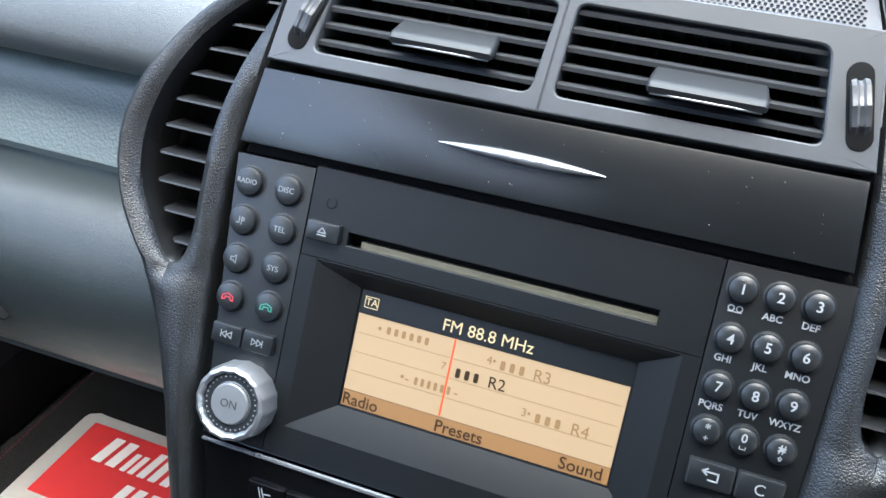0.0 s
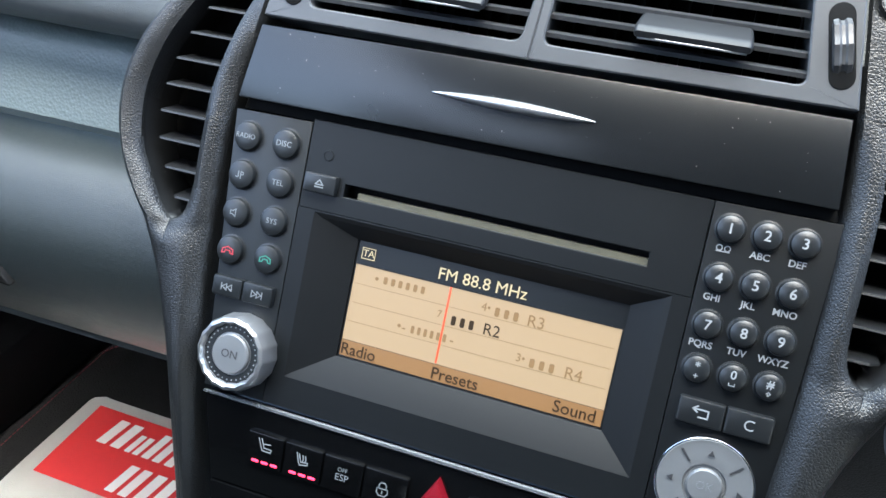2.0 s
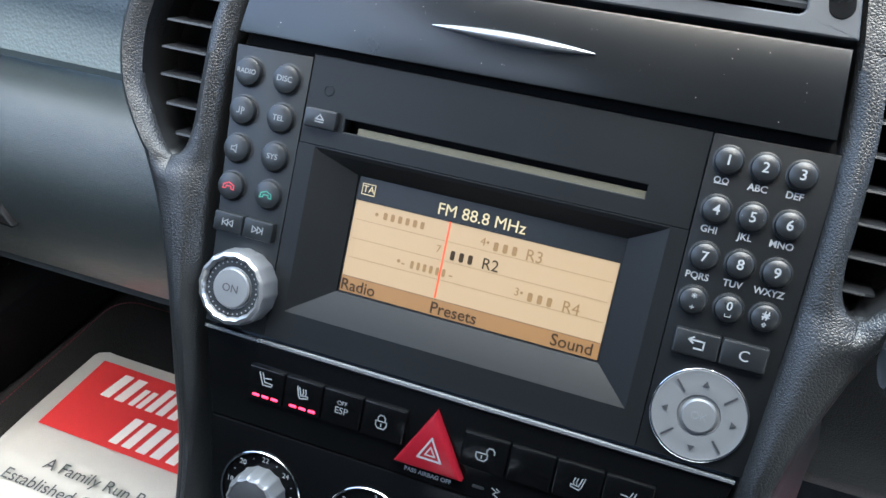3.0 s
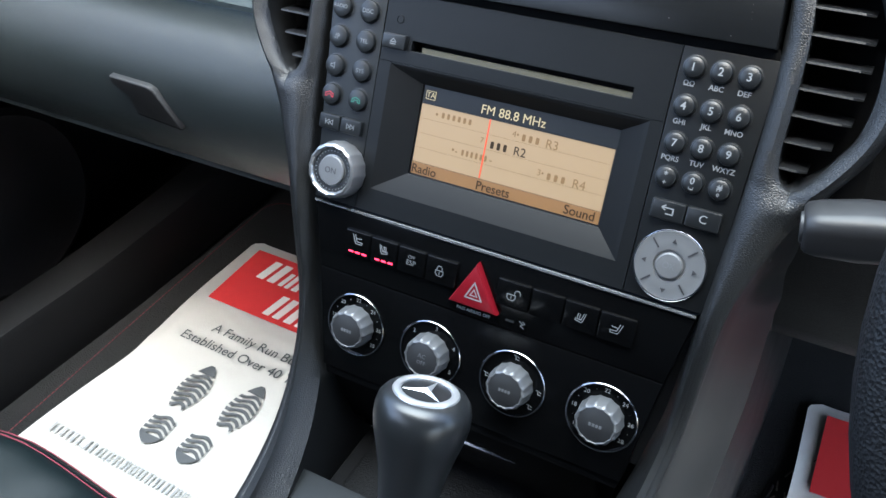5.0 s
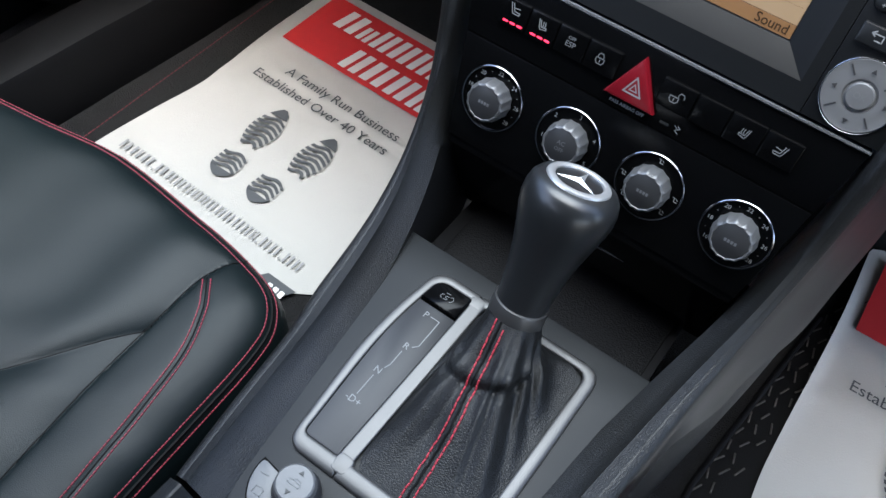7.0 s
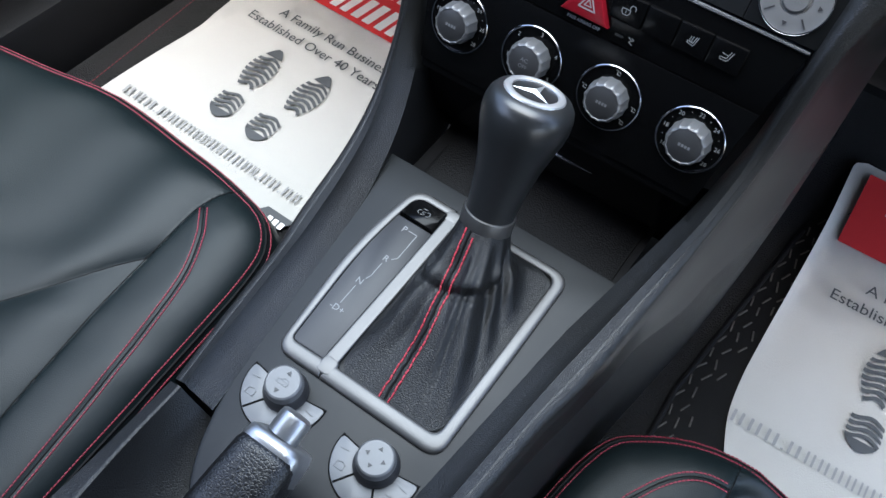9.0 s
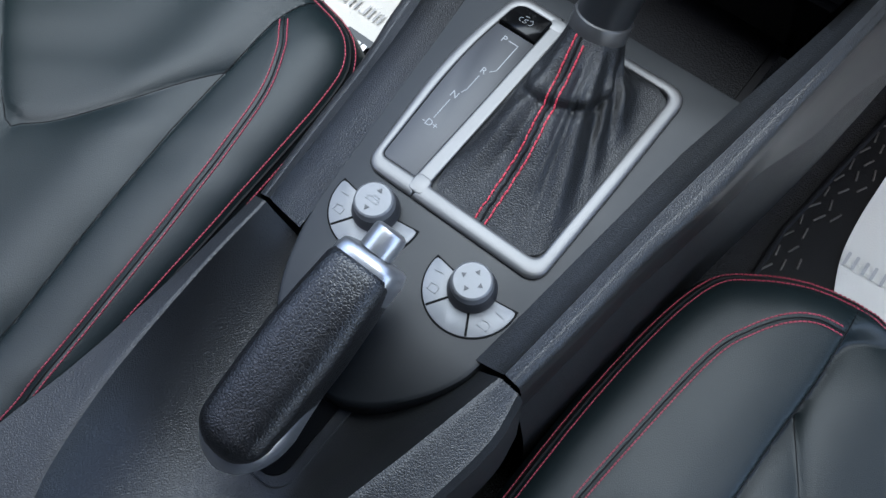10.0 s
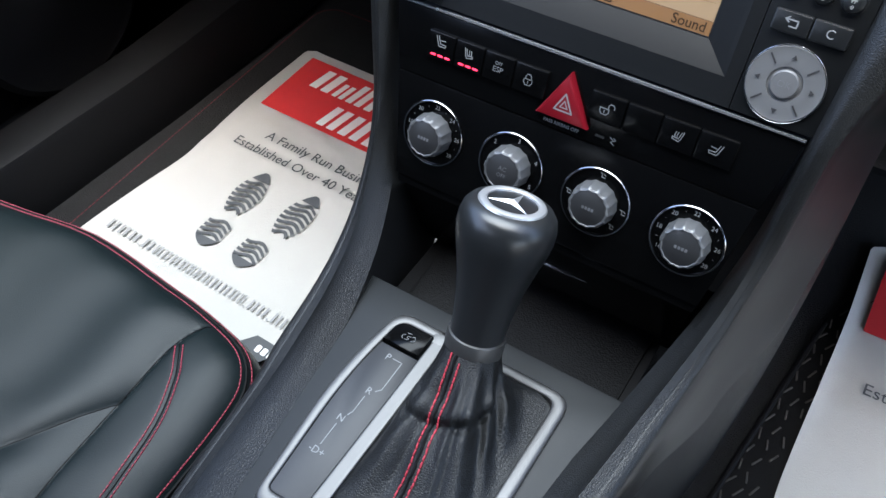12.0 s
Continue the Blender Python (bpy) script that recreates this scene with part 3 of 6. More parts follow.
    part("tray_mat", bm, TRAYMAT, c, "textured black rubber tray mat", at=T(0.002, -0.0075, GATE_Z - 0.0318))
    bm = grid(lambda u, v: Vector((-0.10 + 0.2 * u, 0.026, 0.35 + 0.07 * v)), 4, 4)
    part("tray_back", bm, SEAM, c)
    # rear section: two rims and the hollow for the brake lever
    RIM_O = [(-0.62, 0.118), (-0.41, 0.100), (-0.36, 0.092), (-0.31, 0.087), (-0.2455, 0.084)]
    RIM_OR = [(-0.62, 0.050), (-0.3377, 0.0755), (-0.308, 0.0815), (-0.27, 0.0870), (-0.2455, 0.084)]
    RIM_IR = [(-0.62, 0.020), (-0.3616, 0.0445), (-0.3436, 0.0478), (-0.2955, 0.0600), (-0.2455, 0.0715)]
    RIM_I = [(-0.62, 0.030), (-0.455, 0.040), (-0.425, 0.052), (-0.408, 0.060), (-0.379, 0.067), (-0.35, 0.071), (-0.29, 0.0740), (-0.2455, 0.0735)]

    def tub(u, v):
        y = -0.2465 - 0.37 * v
        s = 2 * u - 1
        o, i = (smooth(y, RIM_O), smooth(y, RIM_I)) if s < 0 else (smooth(y, RIM_OR), smooth(y, RIM_IR))
        a = abs(s)
        top = 0.4095
        floor = 0.372 + 0.016 * piecewise(-y, [(0.34, 0), (0.46, 1)])
        if a > 0.96:
            x, z = o + 0.002, top - 0.10
        elif a > 0.9:
            x, z = o + 0.001, top - 0.012
        elif a > 0.84:
            x, z = o - 0.002, top - 0.0045
        elif a > 0.62:
            t = (a - 0.62) / 0.22
            x = i + (o - 0.002 - i) * t
            z = top - 0.0048 * t - 0.0010 * max(0, 1 - t * 5) ** 2
        else:
            t = a / 0.62
            x = i * t
            z = floor + (top - 0.0010 - floor) * (0.22 * max(0, t - 0.3) + 0.846 * max(0, t) ** 3.6)
        return Vector((math.copysign(x, s), y, z))
    part("rear_section", grid(tub, 100, 60), SOFT, c, "black grained rear section hollowed round the brake lever", sharp=35)
    return c


console()


def side_vents():
    for side in (-1, 1):
        v = thing("side_vent", FACE, "tall curved air vent with thin horizontal slats in the stack trim", "air vent", group="side air vents")
        # lip inside the opening: wide on the outer side, narrow on the inner
        rings = []
        for k, (z, wide) in enumerate(((0.0004, -0.0004), (-0.0006, 0.0008), (-0.0030, 0.0016), (-0.0085, 0.0050), (-0.0095, 0.0062), (-0.026, 0.0066))):
            ring = []
            for x, h in RING:
                o = opening(min(max(h, 0.0700), 0.1855)) or (x, x)
                m, half = (o[0] + o[1]) / 2, max(1e-4, (o[1] - o[0]) / 2)
                outer = (x - m) / half
                w = wide * (0.62 + 0.38 * outer) * piecewise(h, [(0.140, 1.0), (0.183, 0.12)])
                lean = -0.0021 * piecewise(h, [(0.117, 1.0), (0.16, 0.0)])
                ring.append((side * (x - math.copysign(min(w, half * 0.45), x - m)) + lean, h + w * 0.9 * piecewise(h, [(0.069, 1.0), (0.086, 0.0)]) - w * 0.5 * piecewise(h, [(0.165, 0.0), (0.186, 1.0)]), z))
            rings.append(ring)
        part("lip", loft(bmesh.new(), rings, cap=(False, False)), VANE, v, "smooth dark grey lip", sharp=60)
        # Flat black sheet in place of the shaded depth behind the slats
        part("duct_shade", grid(lambda a, b: Vector((side * (0.105 + 0.06 * a), 0.06 + 0.135 * b, -0.024)), 2, 2), DEEP, v)
        for k in range(10):
            vv = 0.0775 + 0.0118 * k - 0.00004 * k * k
            o = opening(min(vv, 0.1850))
            x0, x1 = o[0] - 0.002, max(o[0] + 0.003, o[1] - 0.0045)
            lean = -0.0021 * piecewise(vv, [(0.117, 1.0), (0.16, 0.0)])
            bm = loft(bmesh.new(), [[(side * x, vv + sag, 0.0008 - drop), (side * x, vv + 0.0009 + sag, 0.0006 - drop), (side * x, vv + 0.0040 + sag, -0.016), (side * x, vv + 0.0028 + sag, -0.016)] for x, sag, drop in ((x0, 0.0, 0.0), ((x0 + x1) / 2, 0.0, 0.0), (x1 - 0.004, 0.0, 0.0), (x1, 0.0, 0.0050))])
            part("slat", bm, VANE, v, at=T(lean, 0, 0))


side_vents()

# ---- centre vents and speaker grille ----
def centre_vents():
    p = thing("vent_panel", FACE, "dark grey panel with two slatted centre air vents", "air vent")
    # bezel round both openings, built from bands
    L = [(-0.0935, 0.1650), (-0.0062, 0.1650), (-0.0020, 0.1985), (-0.0870, 0.1985)]
    R = [(0.0022, 0.1655), (0.0945, 0.1660), (0.0895, 0.1985), (0.0045, 0.1990)]

    def rounded(pts, r, n=4):
        out = []
        m = len(pts)
        for i in range(m):
            a, b, c = Vector(pts[i - 1]), Vector(pts[i]), Vector(pts[(i + 1) % m])
            p0, p1 = b + (a - b).normalized() * r, b + (c - b).normalized() * r
            for k in range(n + 1):
                t = k / n
                out.append(tuple((1 - t) ** 2 * p0 + 2 * t * (1 - t) * b + t * t * p1))
        return out
    OL = [(-0.1120, 0.1590), (-0.0020, 0.1590), (0.0012, 0.2060), (-0.1040, 0.2060)]
    OR = [(-0.0020, 0.1590), (0.1125, 0.1605), (0.1050, 0.2060), (0.0012, 0.2060)]
    bm = bmesh.new()
    for o, i in ((OL, L), (OR, R)):
        ring_plate(rounded(o, 0.0004), rounded(i, 0.004), -0.02, 0.0045, 0.0006, bm, -0.03)
    part("bezel", bm, BEZEL, p, "satin dark grey bezel")
    # Black backing plate that gives both vents their inner shade
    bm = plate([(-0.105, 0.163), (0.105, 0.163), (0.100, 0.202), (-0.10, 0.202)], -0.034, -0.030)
    part("duct_shade", bm, DEEP, p)
    for (a, b, c, d) in (L, R):
        for k in range(5):
            t = (k + 0.55) / 5.0
            v = a[1] + (d[1] - a[1]) * t
            x0, x1 = a[0] + (d[0] - a[0]) * t - 0.001, b[0] + (c[0] - b[0]) * t + 0.001
            bm = loft(bmesh.new(), [[(x, v - 0.0005, 0.0015), (x, v + 0.0010, 0.0022), (x, v + 0.0022, 0.0005), (x, v + 0.0045, -0.012), (x, v + 0.0030, -0.013)] for x in (x0, x1)])
            part("slat", bm, SLAT, p)
        first = None
        for k in range(11):
            x = a[0] + 0.006 + (b[0] - a[0] - 0.010) * k / 10
            if first is None:
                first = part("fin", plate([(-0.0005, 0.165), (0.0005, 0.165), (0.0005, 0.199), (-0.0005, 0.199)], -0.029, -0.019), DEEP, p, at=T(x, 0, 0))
            else:
                share("fin", first, p, T(x, 0, 0))
    for cx, cv in ((-0.0410, 0.1772), (0.0545, 0.1765)):
        # a tongue with a flat sloping top, a blunt nose and a thin bright lower lip
        along, out = Vector((-0.578, 0.816)), Vector((0.816, 0.578))
        rings = []
        for k in range(13):
            t = k / 12
            c = Vector((0.0042, 0.0)) + along * 0.0128 * t
            nose = max(0.0, (t - 0.75) / 0.25)
            w, hh = 0.0385 + 0.0022 * math.sin(1.57 * t) - 0.0016 * nose ** 2, 0.0046 - 0.0022 * nose ** 2
            rings.append([(x, c.x + out.x * y, c.y + out.y * y) for x, y in rrect(w, hh, hh * 0.36, 4)])
        tab = part("vent_tab", loft(bmesh.new(), rings), TAB, p, "dark grey adjuster tab", at=T(cx, cv, 0.0005), sharp=50)
        c = Vector((0.0042, 0.0)) + along * 0.0126 - out * 0.0013
        part("chrome_edge", tube([(-0.0186 + 0.0372 * k / 12, c.x, c.y - 0.0007 * (abs(k - 6) / 6) ** 4) for k in range(13)], 0.00050, 8), DIALCHROME, tab, "thin chrome edge")
    for cx, cv, tl in ((0.1024, 0.1807, 13), (-0.0970, 0.1785, 19)):
        # Black plate on the bezel: painted shade of the thumbwheel slot
        part("wheel_slot_shade", plate(rrect(0.0085, 0.0290, 0.0042, 5), 0.0042, 0.0050, 0.0003), DEEP, p, at=T(cx, cv, 0) @ pose(0, 0, 0, 0, 0, tl if cx > 0 else -tl))
        bm = revolve([(0.0100, -0.0024), (0.0113, -0.0021), (0.0116, -0.0010), (0.0110, -0.0004), (0.0110, 0.0004), (0.0116, 0.0010), (0.0113, 0.0021), (0.0100, 0.0024)], 60, flute=10, depth=0.0009)
        part("thumbwheel", bm, KNOBCAP, p, "ribbed airflow thumbwheel", at=T(cx, cv, 0.0015) @ pose(0, 0, 0, 0, 0, tl if cx > 0 else -tl) @ pose(0, 0, 0, 0, 90, 0) @ Matrix.Diagonal((0.62, 1, 1.35, 1)))
    g = thing("speaker_grille", FACE @ T(0, 0.2055, 0.002) @ pose(0, 0, 0, -38, 0, 0), "perforated dark grey speaker grille on the dash top", "speaker grille")
    W = lambda v: 0.105 - 0.16 * v
    part("mesh_cover", grid(lambda u, v: Vector(((2 * u - 1) * W(v * 0.14), -0.003 + 0.143 * v, 0.004 * math.sin(3.14 * u) * min(1, v * 12) - 0.0022)), 20, 12), GRILLE, g)
    # black discs near the front edge, painted shade for holes that aren't cut
    bm = bmesh.new()
    for r in range(22):
        for k in range(96):
            x = -0.099 + 0.0020625 * k + (0.00103 if r % 2 else 0)
            if abs(x) > 0.101 - 0.003 * r * 0.16:
                continue
            u = (x / W(0.0018 * r) + 1) / 2
            vs = [bm.verts.new((x + 0.00072 * math.cos(a), 0.0022 + 0.0018 * r + 0.00072 * math.sin(a), 0.004 * math.sin(3.14 * u) * min(1, (0.0052 + 0.0018 * r) / 0.143 * 12) - 0.0019)) for a in (0.5, 1.55, 2.6, 3.65, 4.7, 5.75)]
            bm.faces.new(vs)
    part("perforation_disc", bm, DEEP, g, "rows of small black discs for the shaded perforations", kind="stuff")


centre_vents()


# ---- storage lid ----
def storage_lid():
    s = thing("storage_lid", FACE, "smooth black storage compartment lid with a slim chrome pull", "storage lid")
    part("lid", plate([(-0.1180, 0.1250), (0.1145, 0.1270), (0.1118, 0.1578), (-0.1128, 0.1555)], -0.012, 0.0035, 0.0012), LIDMAT, s)
    rings = []
    for k in range(25):
        t = k / 24
        x = -0.0360 + 0.0635 * t
        h = 0.0002 + 0.0021 * math.sin(math.pi * t) ** 0.8
        rings.append([(x, 0.1412 + h * math.cos(a), 0.0036 + 0.0034 * h / 0.0022 * max(0, math.sin(a))) for a in [math.pi * j / 8 for j in range(16)]])
    part("chrome_pull", loft(bmesh.new(), rings), DIALCHROME, s, "slim lens-shaped chrome pull")
    bm = bmesh.new()
    for k in range(45):
        x, y, d = random.uniform(-0.108, 0.108), random.uniform(0.129, 0.154), random.choice((0.00008, 0.00010, 0.00013, 0.00017))
        plate(circle(d, 5, x, y), 0.0036, 0.0036 + d * 0.5, 0, bm)
    part("dust", bm, DUST, s, "scattered dust specks", kind="stuff")
    part("shadow_gap", plate([(-0.1190, 0.1210), (0.1170, 0.1230), (0.1150, 0.1275), (-0.1180, 0.1255)], -0.014, -0.006), DEEP, s)


storage_lid()


# ---- radio ----
SEAT_ICON = [[(-0.9, 0.9), (-0.5, -0.2), (-0.3, -0.6), (0.8, -0.6), (0.9, -0.25), (-0.1, -0.2), (-0.5, 0.9)], [(-0.1, 0.3), (0.7, 0.4)]]
HEAT_ICON = [[(-0.8, 0.8), (-0.5, -0.4), (-0.3, -0.7), (0.7, -0.5), (0.7, -0.2), (-0.2, -0.3), (-0.5, 0.7)], [(0.0, 0.6), (0.1, 0.1), (0.0, -0.2)], [(0.35, 0.6), (0.45, 0.1), (0.35, -0.2)]]


def radio():
    r = thing("car_radio", FACE, "black car radio with amber display, number keypad and silver dials", "car radio")
    box = lambda a, b, c, d: [(a, b), (c, b), (c, d), (a, d)]
    part("key_plate", plate([(-0.1122, 0.0025), (-0.0842, 0.0025), (-0.0842, 0.1208), (-0.1192, 0.1202)], -0.01, 0.0, 0.0004), GREYPANEL, r, "charcoal plate under the function keys")
    part("key_plate", plate([(0.0748, 0.0025), (0.1150, 0.0025), (0.1184, 0.1228), (0.0748, 0.1222)], -0.01, 0.0, 0.0004), SATIN, r, "black plate under the number keys")
    bm = bmesh.new()
    ring_plate(box(-0.0838, 0.0862, 0.0744, 0.1222), box(-0.0655, 0.0938, 0.0565, 0.0990), -0.01, 0.0, 0.0003, bm, -0.012)
    bm2 = bm
    ring_plate(box(-0.0838, 0.0025, 0.0744, 0.0862), box(-0.0765, 0.0155, 0.0678, 0.0856), -0.01, 0.0, 0.0, bm2, -0.001)
    part("faceplate", bm2, SATIN, r, "satin black faceplate")
    part("disc_slot", plate(box(-0.0655, 0.0936, 0.0565, 0.0992), -0.012, -0.0065), DEEP, r, "narrow disc slot")
    part("slot_flap", plate(box(-0.0600, 0.0938, 0.0565, 0.0965), -0.0064, -0.0022), DISC, r, "dull brass-coloured dust flap")
    # sloping surround of the display
    o, i1, i2 = box(-0.0765, 0.0155, 0.0678, 0.0856), box(-0.0740, 0.0175, 0.0655, 0.0840), box(-0.0578, 0.0283, 0.0538, 0.0777)
    rings = [[(x, y, 0.0) for x, y in o], [(x, y, -0.0008) for x, y in i1], [(x, y, -0.0062) for x, y in i2], [(x, y, -0.0085) for x, y in i2]]
    part("display_surround", loft(bmesh.new(), rings, cap=(False, False)), SURROUND, r, "sloping black display surround", sharp=5)
    scr = part("display", plate(box(-0.0580, 0.0280, 0.0540, 0.0780), -0.009, -0.0074), LCD_DARK, r, "lit amber radio display showing presets")
    z = -0.0073
    flat = lambda name, a, b, c, d, mat, h=0.0: part(name, plate(box(a, b, c, d), z + h, z + h + 0.00008), mat, scr)
    flat("list_area", -0.0570, 0.0358, 0.0530, 0.0680, LCD_LIGHT)
    flat("soft_key_bar", -0.0570, 0.0290, 0.0530, 0.0356, LCD_BAR)
    for v in (0.0438, 0.0518, 0.0598):
        flat("row_line", -0.0560, v, 0.0520, v + 0.00015, LCD_FAINT, 0.0001)
    flat("tuning_line", -0.0160, 0.0362, -0.0153, 0.0678, LCD_LINE, 0.0002)
    flat("rule", -0.0570, 0.0678, 0.0530, 0.0682, LCD_DARK, 0.0002)
    zt = z + 0.0003
    lettering("FM 88.8 MHz", -0.0036, 0.0719, 0.0068, LCD_CREAM, scr, zt)
    strokes([[(-0.0028, -0.0022), (0.0028, -0.0022), (0.0028, 0.0022), (-0.0028, 0.0022), (-0.0028, -0.0022)]], 0.0003, LCD_CREAM, scr, -0.0525, 0.0728, zt)
    lettering("TA", -0.0525, 0.0728, 0.0040, LCD_CREAM, scr, zt)
    lettering("Radio", -0.0490, 0.0319, 0.0068, LCD_TEXT, scr, zt, bold=0.00005)
    lettering("Presets", -0.0068, 0.0319, 0.0068, LCD_TEXT, scr, zt, bold=0.00005)
    lettering("Sound", 0.0422, 0.0322, 0.0068, LCD_TEXT, scr, zt, bold=0.00005)
    bars(6, -0.0350, 0.0637, 0.0195, 0.0030, LCD_FAINT, scr, zt, fill=0.5)
    lettering("\u2022", -0.0470, 0.0634, 0.006, LCD_FAINT, scr, zt)
    lettering("7", -0.0182, 0.0560, 0.0042, LCD_FAINT, scr, zt)
    lettering("4\u2022", 0.0000, 0.0632, 0.0046, LCD_FAINT, scr, zt)
    bars(3, 0.0085, 0.0625, 0.0115, 0.0036, LCD_FAINT, scr, zt, fill=0.5)
    lettering("R3", 0.0205, 0.0622, 0.0066, LCD_FAINT, scr, zt)
    bars(3, -0.0082, 0.0548, 0.0112, 0.0038, LCD_TEXT, scr, zt, fill=0.5)
    lettering("R2", 0.0040, 0.0546, 0.0066, LCD_TEXT, scr, zt)
    bars(6, -0.0210, 0.0470, 0.0165, 0.0032, LCD_FAINT, scr, zt, fill=0.5)
    lettering("\u2022-", -0.0328, 0.0470, 0.0060, LCD_FAINT, scr, zt)
    lettering("-", -0.0110, 0.0470, 0.0060, LCD_FAINT, scr, zt)
    lettering("3\u2022", 0.0175, 0.0470, 0.0046, LCD_FAINT, scr, zt)
    bars(3, 0.0262, 0.0463, 0.0118, 0.0036, LCD_FAINT, scr, zt, fill=0.5)
    lettering("R4", 0.0388, 0.0460, 0.0066, LCD_FAINT, scr, zt)

    dome = lambda rad, h: revolve([(rad + 0.0007, -0.001), (rad + 0.0007, 0.0001), (rad, 0.0003), (rad, h * 0.45), (rad * 0.93, h * 0.75), (rad * 0.7, h * 0.93), (rad * 0.35, h), (0.0003, h * 1.01)], 28)
    marks = [("RADIO", 0), ("DISC", 0), ("note", 0), ("TEL", 0), ("mute", 0), ("SYS", 0), ("hang", 0), ("call", 0)]
    first = None
    for k in range(8):
        at = T(-0.1112 + 0.0006 * (k // 2) * 0.5 if k % 2 == 0 else -0.0936 + 0.0003 * (k // 2), 0.1098 - 0.0160 * (k // 2), 0)
        if first is None:
            first = b = part("key", dome(0.0060, 0.0032), KEY, r, at=at)
        else:
            b = share("key", first, r, at)
        m = marks[k][0]
        if m in ("RADIO", "DISC", "TEL", "SYS"):
            lettering(m, 0, 0, 0.0033 if len(m) < 5 else 0.0029, DIMWHITE, b, 0.0033)
        elif m == "note":
            strokes([[(-0.9, -0.6), (-0.3, -0.6), (-0.3, 0.7)], [(0.3, -0.9), (0.3, 0.7), (0.9, 0.5), (0.9, 0.0), (0.3, 0.0)]], 0.0004, DIMWHITE, b, z=0.0033, scale=0.0018)
        elif m == "mute":
            strokes([[(-0.8, -0.4), (-0.8, 0.4), (-0.2, 0.4), (0.5, 0.9), (0.5, -0.9), (-0.2, -0.4), (-0.8, -0.4)]], 0.0004, DIMWHITE, b, z=0.0033, scale=0.0018)
        else:
            strokes([[(-1.0, -0.5), (-0.9, 0.2), (0.0, 0.6), (0.9, 0.2), (1.0, -0.5), (0.5, -0.4), (0.4, 0.0), (-0.4, 0.0), (-0.5, -0.4), (-1.0, -0.5)]], 0.0004, REDMARK if m == "hang" else GREENMARK, b, z=0.0033, scale=0.0026)
    for k, cx in enumerate((-0.1080, -0.0938)):
        b = part("skip_key", plate(rrect(0.0138, 0.0086, 0.0010, 2), -0.001, 0.0030, 0.0008), GREYPANEL, r, at=T(cx, 0.0465, 0))
        s = 1 if k else -1
        strokes([[(-1.4 * s, -0.8), (-0.2 * s, 0.0), (-1.4 * s, 0.8), (-1.4 * s, -0.8)], [(0.0, -0.8), (1.2 * s, 0.0), (0.0, 0.8), (0.0, -0.8)], [(1.4 * s, -0.8), (1.4 * s, 0.8)]], 0.0004, DIMWHITE, b, z=0.0031, scale=0.0017)
    b = part("eject_key", plate(rrect(0.0142, 0.0078, 0.0008, 2), -0.001, 0.0032, 0.0008), KEY, r, at=T(-0.0752, 0.0972, 0))
    strokes([[(-1, -0.2), (1, -0.2), (0, 0.9), (-1, -0.2)], [(-1, -0.8), (1, -0.8)]], 0.0005, DIMWHITE, b, z=0.0033, scale=0.0017)
    part("status_light", revolve([(0.0024, -0.001), (0.0024, 0.0002), (0.0019, 0.0003), (0.0018, -0.0003), (0.0003, -0.0003)], 20), SATIN, r, at=T(-0.0748, 0.1089, 0))

    # volume dial
    dial = part("volume_dial", revolve([(0.0158, -0.001), (0.0164, 0.002), (0.0160, 0.0085), (0.0152, 0.0112), (0.0138, 0.0120), (0.0128, 0.0112), (0.0124, 0.0095)], 96, flute=16, depth=0.0004), DIALCHROME, r, "faceted chrome volume dial", at=T(-0.0968, 0.0216, 0))
    part("dial_face", revolve([(0.0126, 0.0090), (0.0126, 0.0098), (0.0090, 0.0098), (0.0088, 0.0090)], 48), KEY, dial, "black ring of the dial")
    bm = bmesh.new()
    for k in range(32):
        a = 2 * math.pi * k / 32
        loft(bm, [[(0.0110 * math.cos(a) + 0.00038 * math.cos(c), 0.0110 * math.sin(a) + 0.00038 * math.sin(c), zz) for c in (0.3, 1.57, 2.8, 4.1, 5.3)] for zz in (0.0098, 0.0100)])
    part("dial_dots", bm, WHITE, dial, "ring of small light dots", kind="stuff")
    on = part("power_button", revolve([(0.0084, 0.0085), (0.0084, 0.0108), (0.0078, 0.0114), (0.0003, 0.0116)], 40), MATTSILVER, dial, "silver power button")
    lettering("ON", 0, 0, 0.0048, DARKMARK, dial, 0.0117)

    # number keys
    first = None
    under = ["QO", "ABC", "DEF", "GHI", "JKL", "MNO", "PQRS", "TUV", "WXYZ", "", "", ""]
    keys = ["1", "2", "3", "4", "5", "6", "7", "8", "9", "*", "0", "#"]
    for k in range(12):
        row, col = divmod(k, 3)
        x, y = 0.0818 + 0.01255 * col, (0.1135, 0.0957, 0.0784, 0.0620)[row]
        if first is None:
            first = b = part("number_key", dome(0.0050, 0.0036), KEY, r, at=T(x, y, 0))
        else:
            b = share("number_key", first, r, T(x, y, 0))
        lettering(keys[k], 0, 0.0 if row < 3 else 0.0012, 0.0052 if row < 3 else 0.0044, WHITE, b, 0.0038, bold=0.00006)
        if row == 3:
            strokes([[[(-0.5, 0), (0.5, 0)], [(0, -0.5), (0, 0.5)]], [[(-0.7, 0.3), (-0.7, -0.3), (0.7, -0.3), (0.7, 0.3)]], [[(-0.5, 0.0), (0, 0.5), (0.5, 0.0), (0.2, 0), (0.2, -0.5), (-0.2, -0.5), (-0.2, 0), (-0.5, 0)]]][col], 0.0003, WHITE, b, 0, -0.0022, 0.0037, scale=0.0014)
        if k == 4:
            strokes([[(-0.0035, 0), (-0.0026, 0)], [(0.0026, 0), (0.0035, 0)]], 0.0004, WHITE, b, z=0.0032)
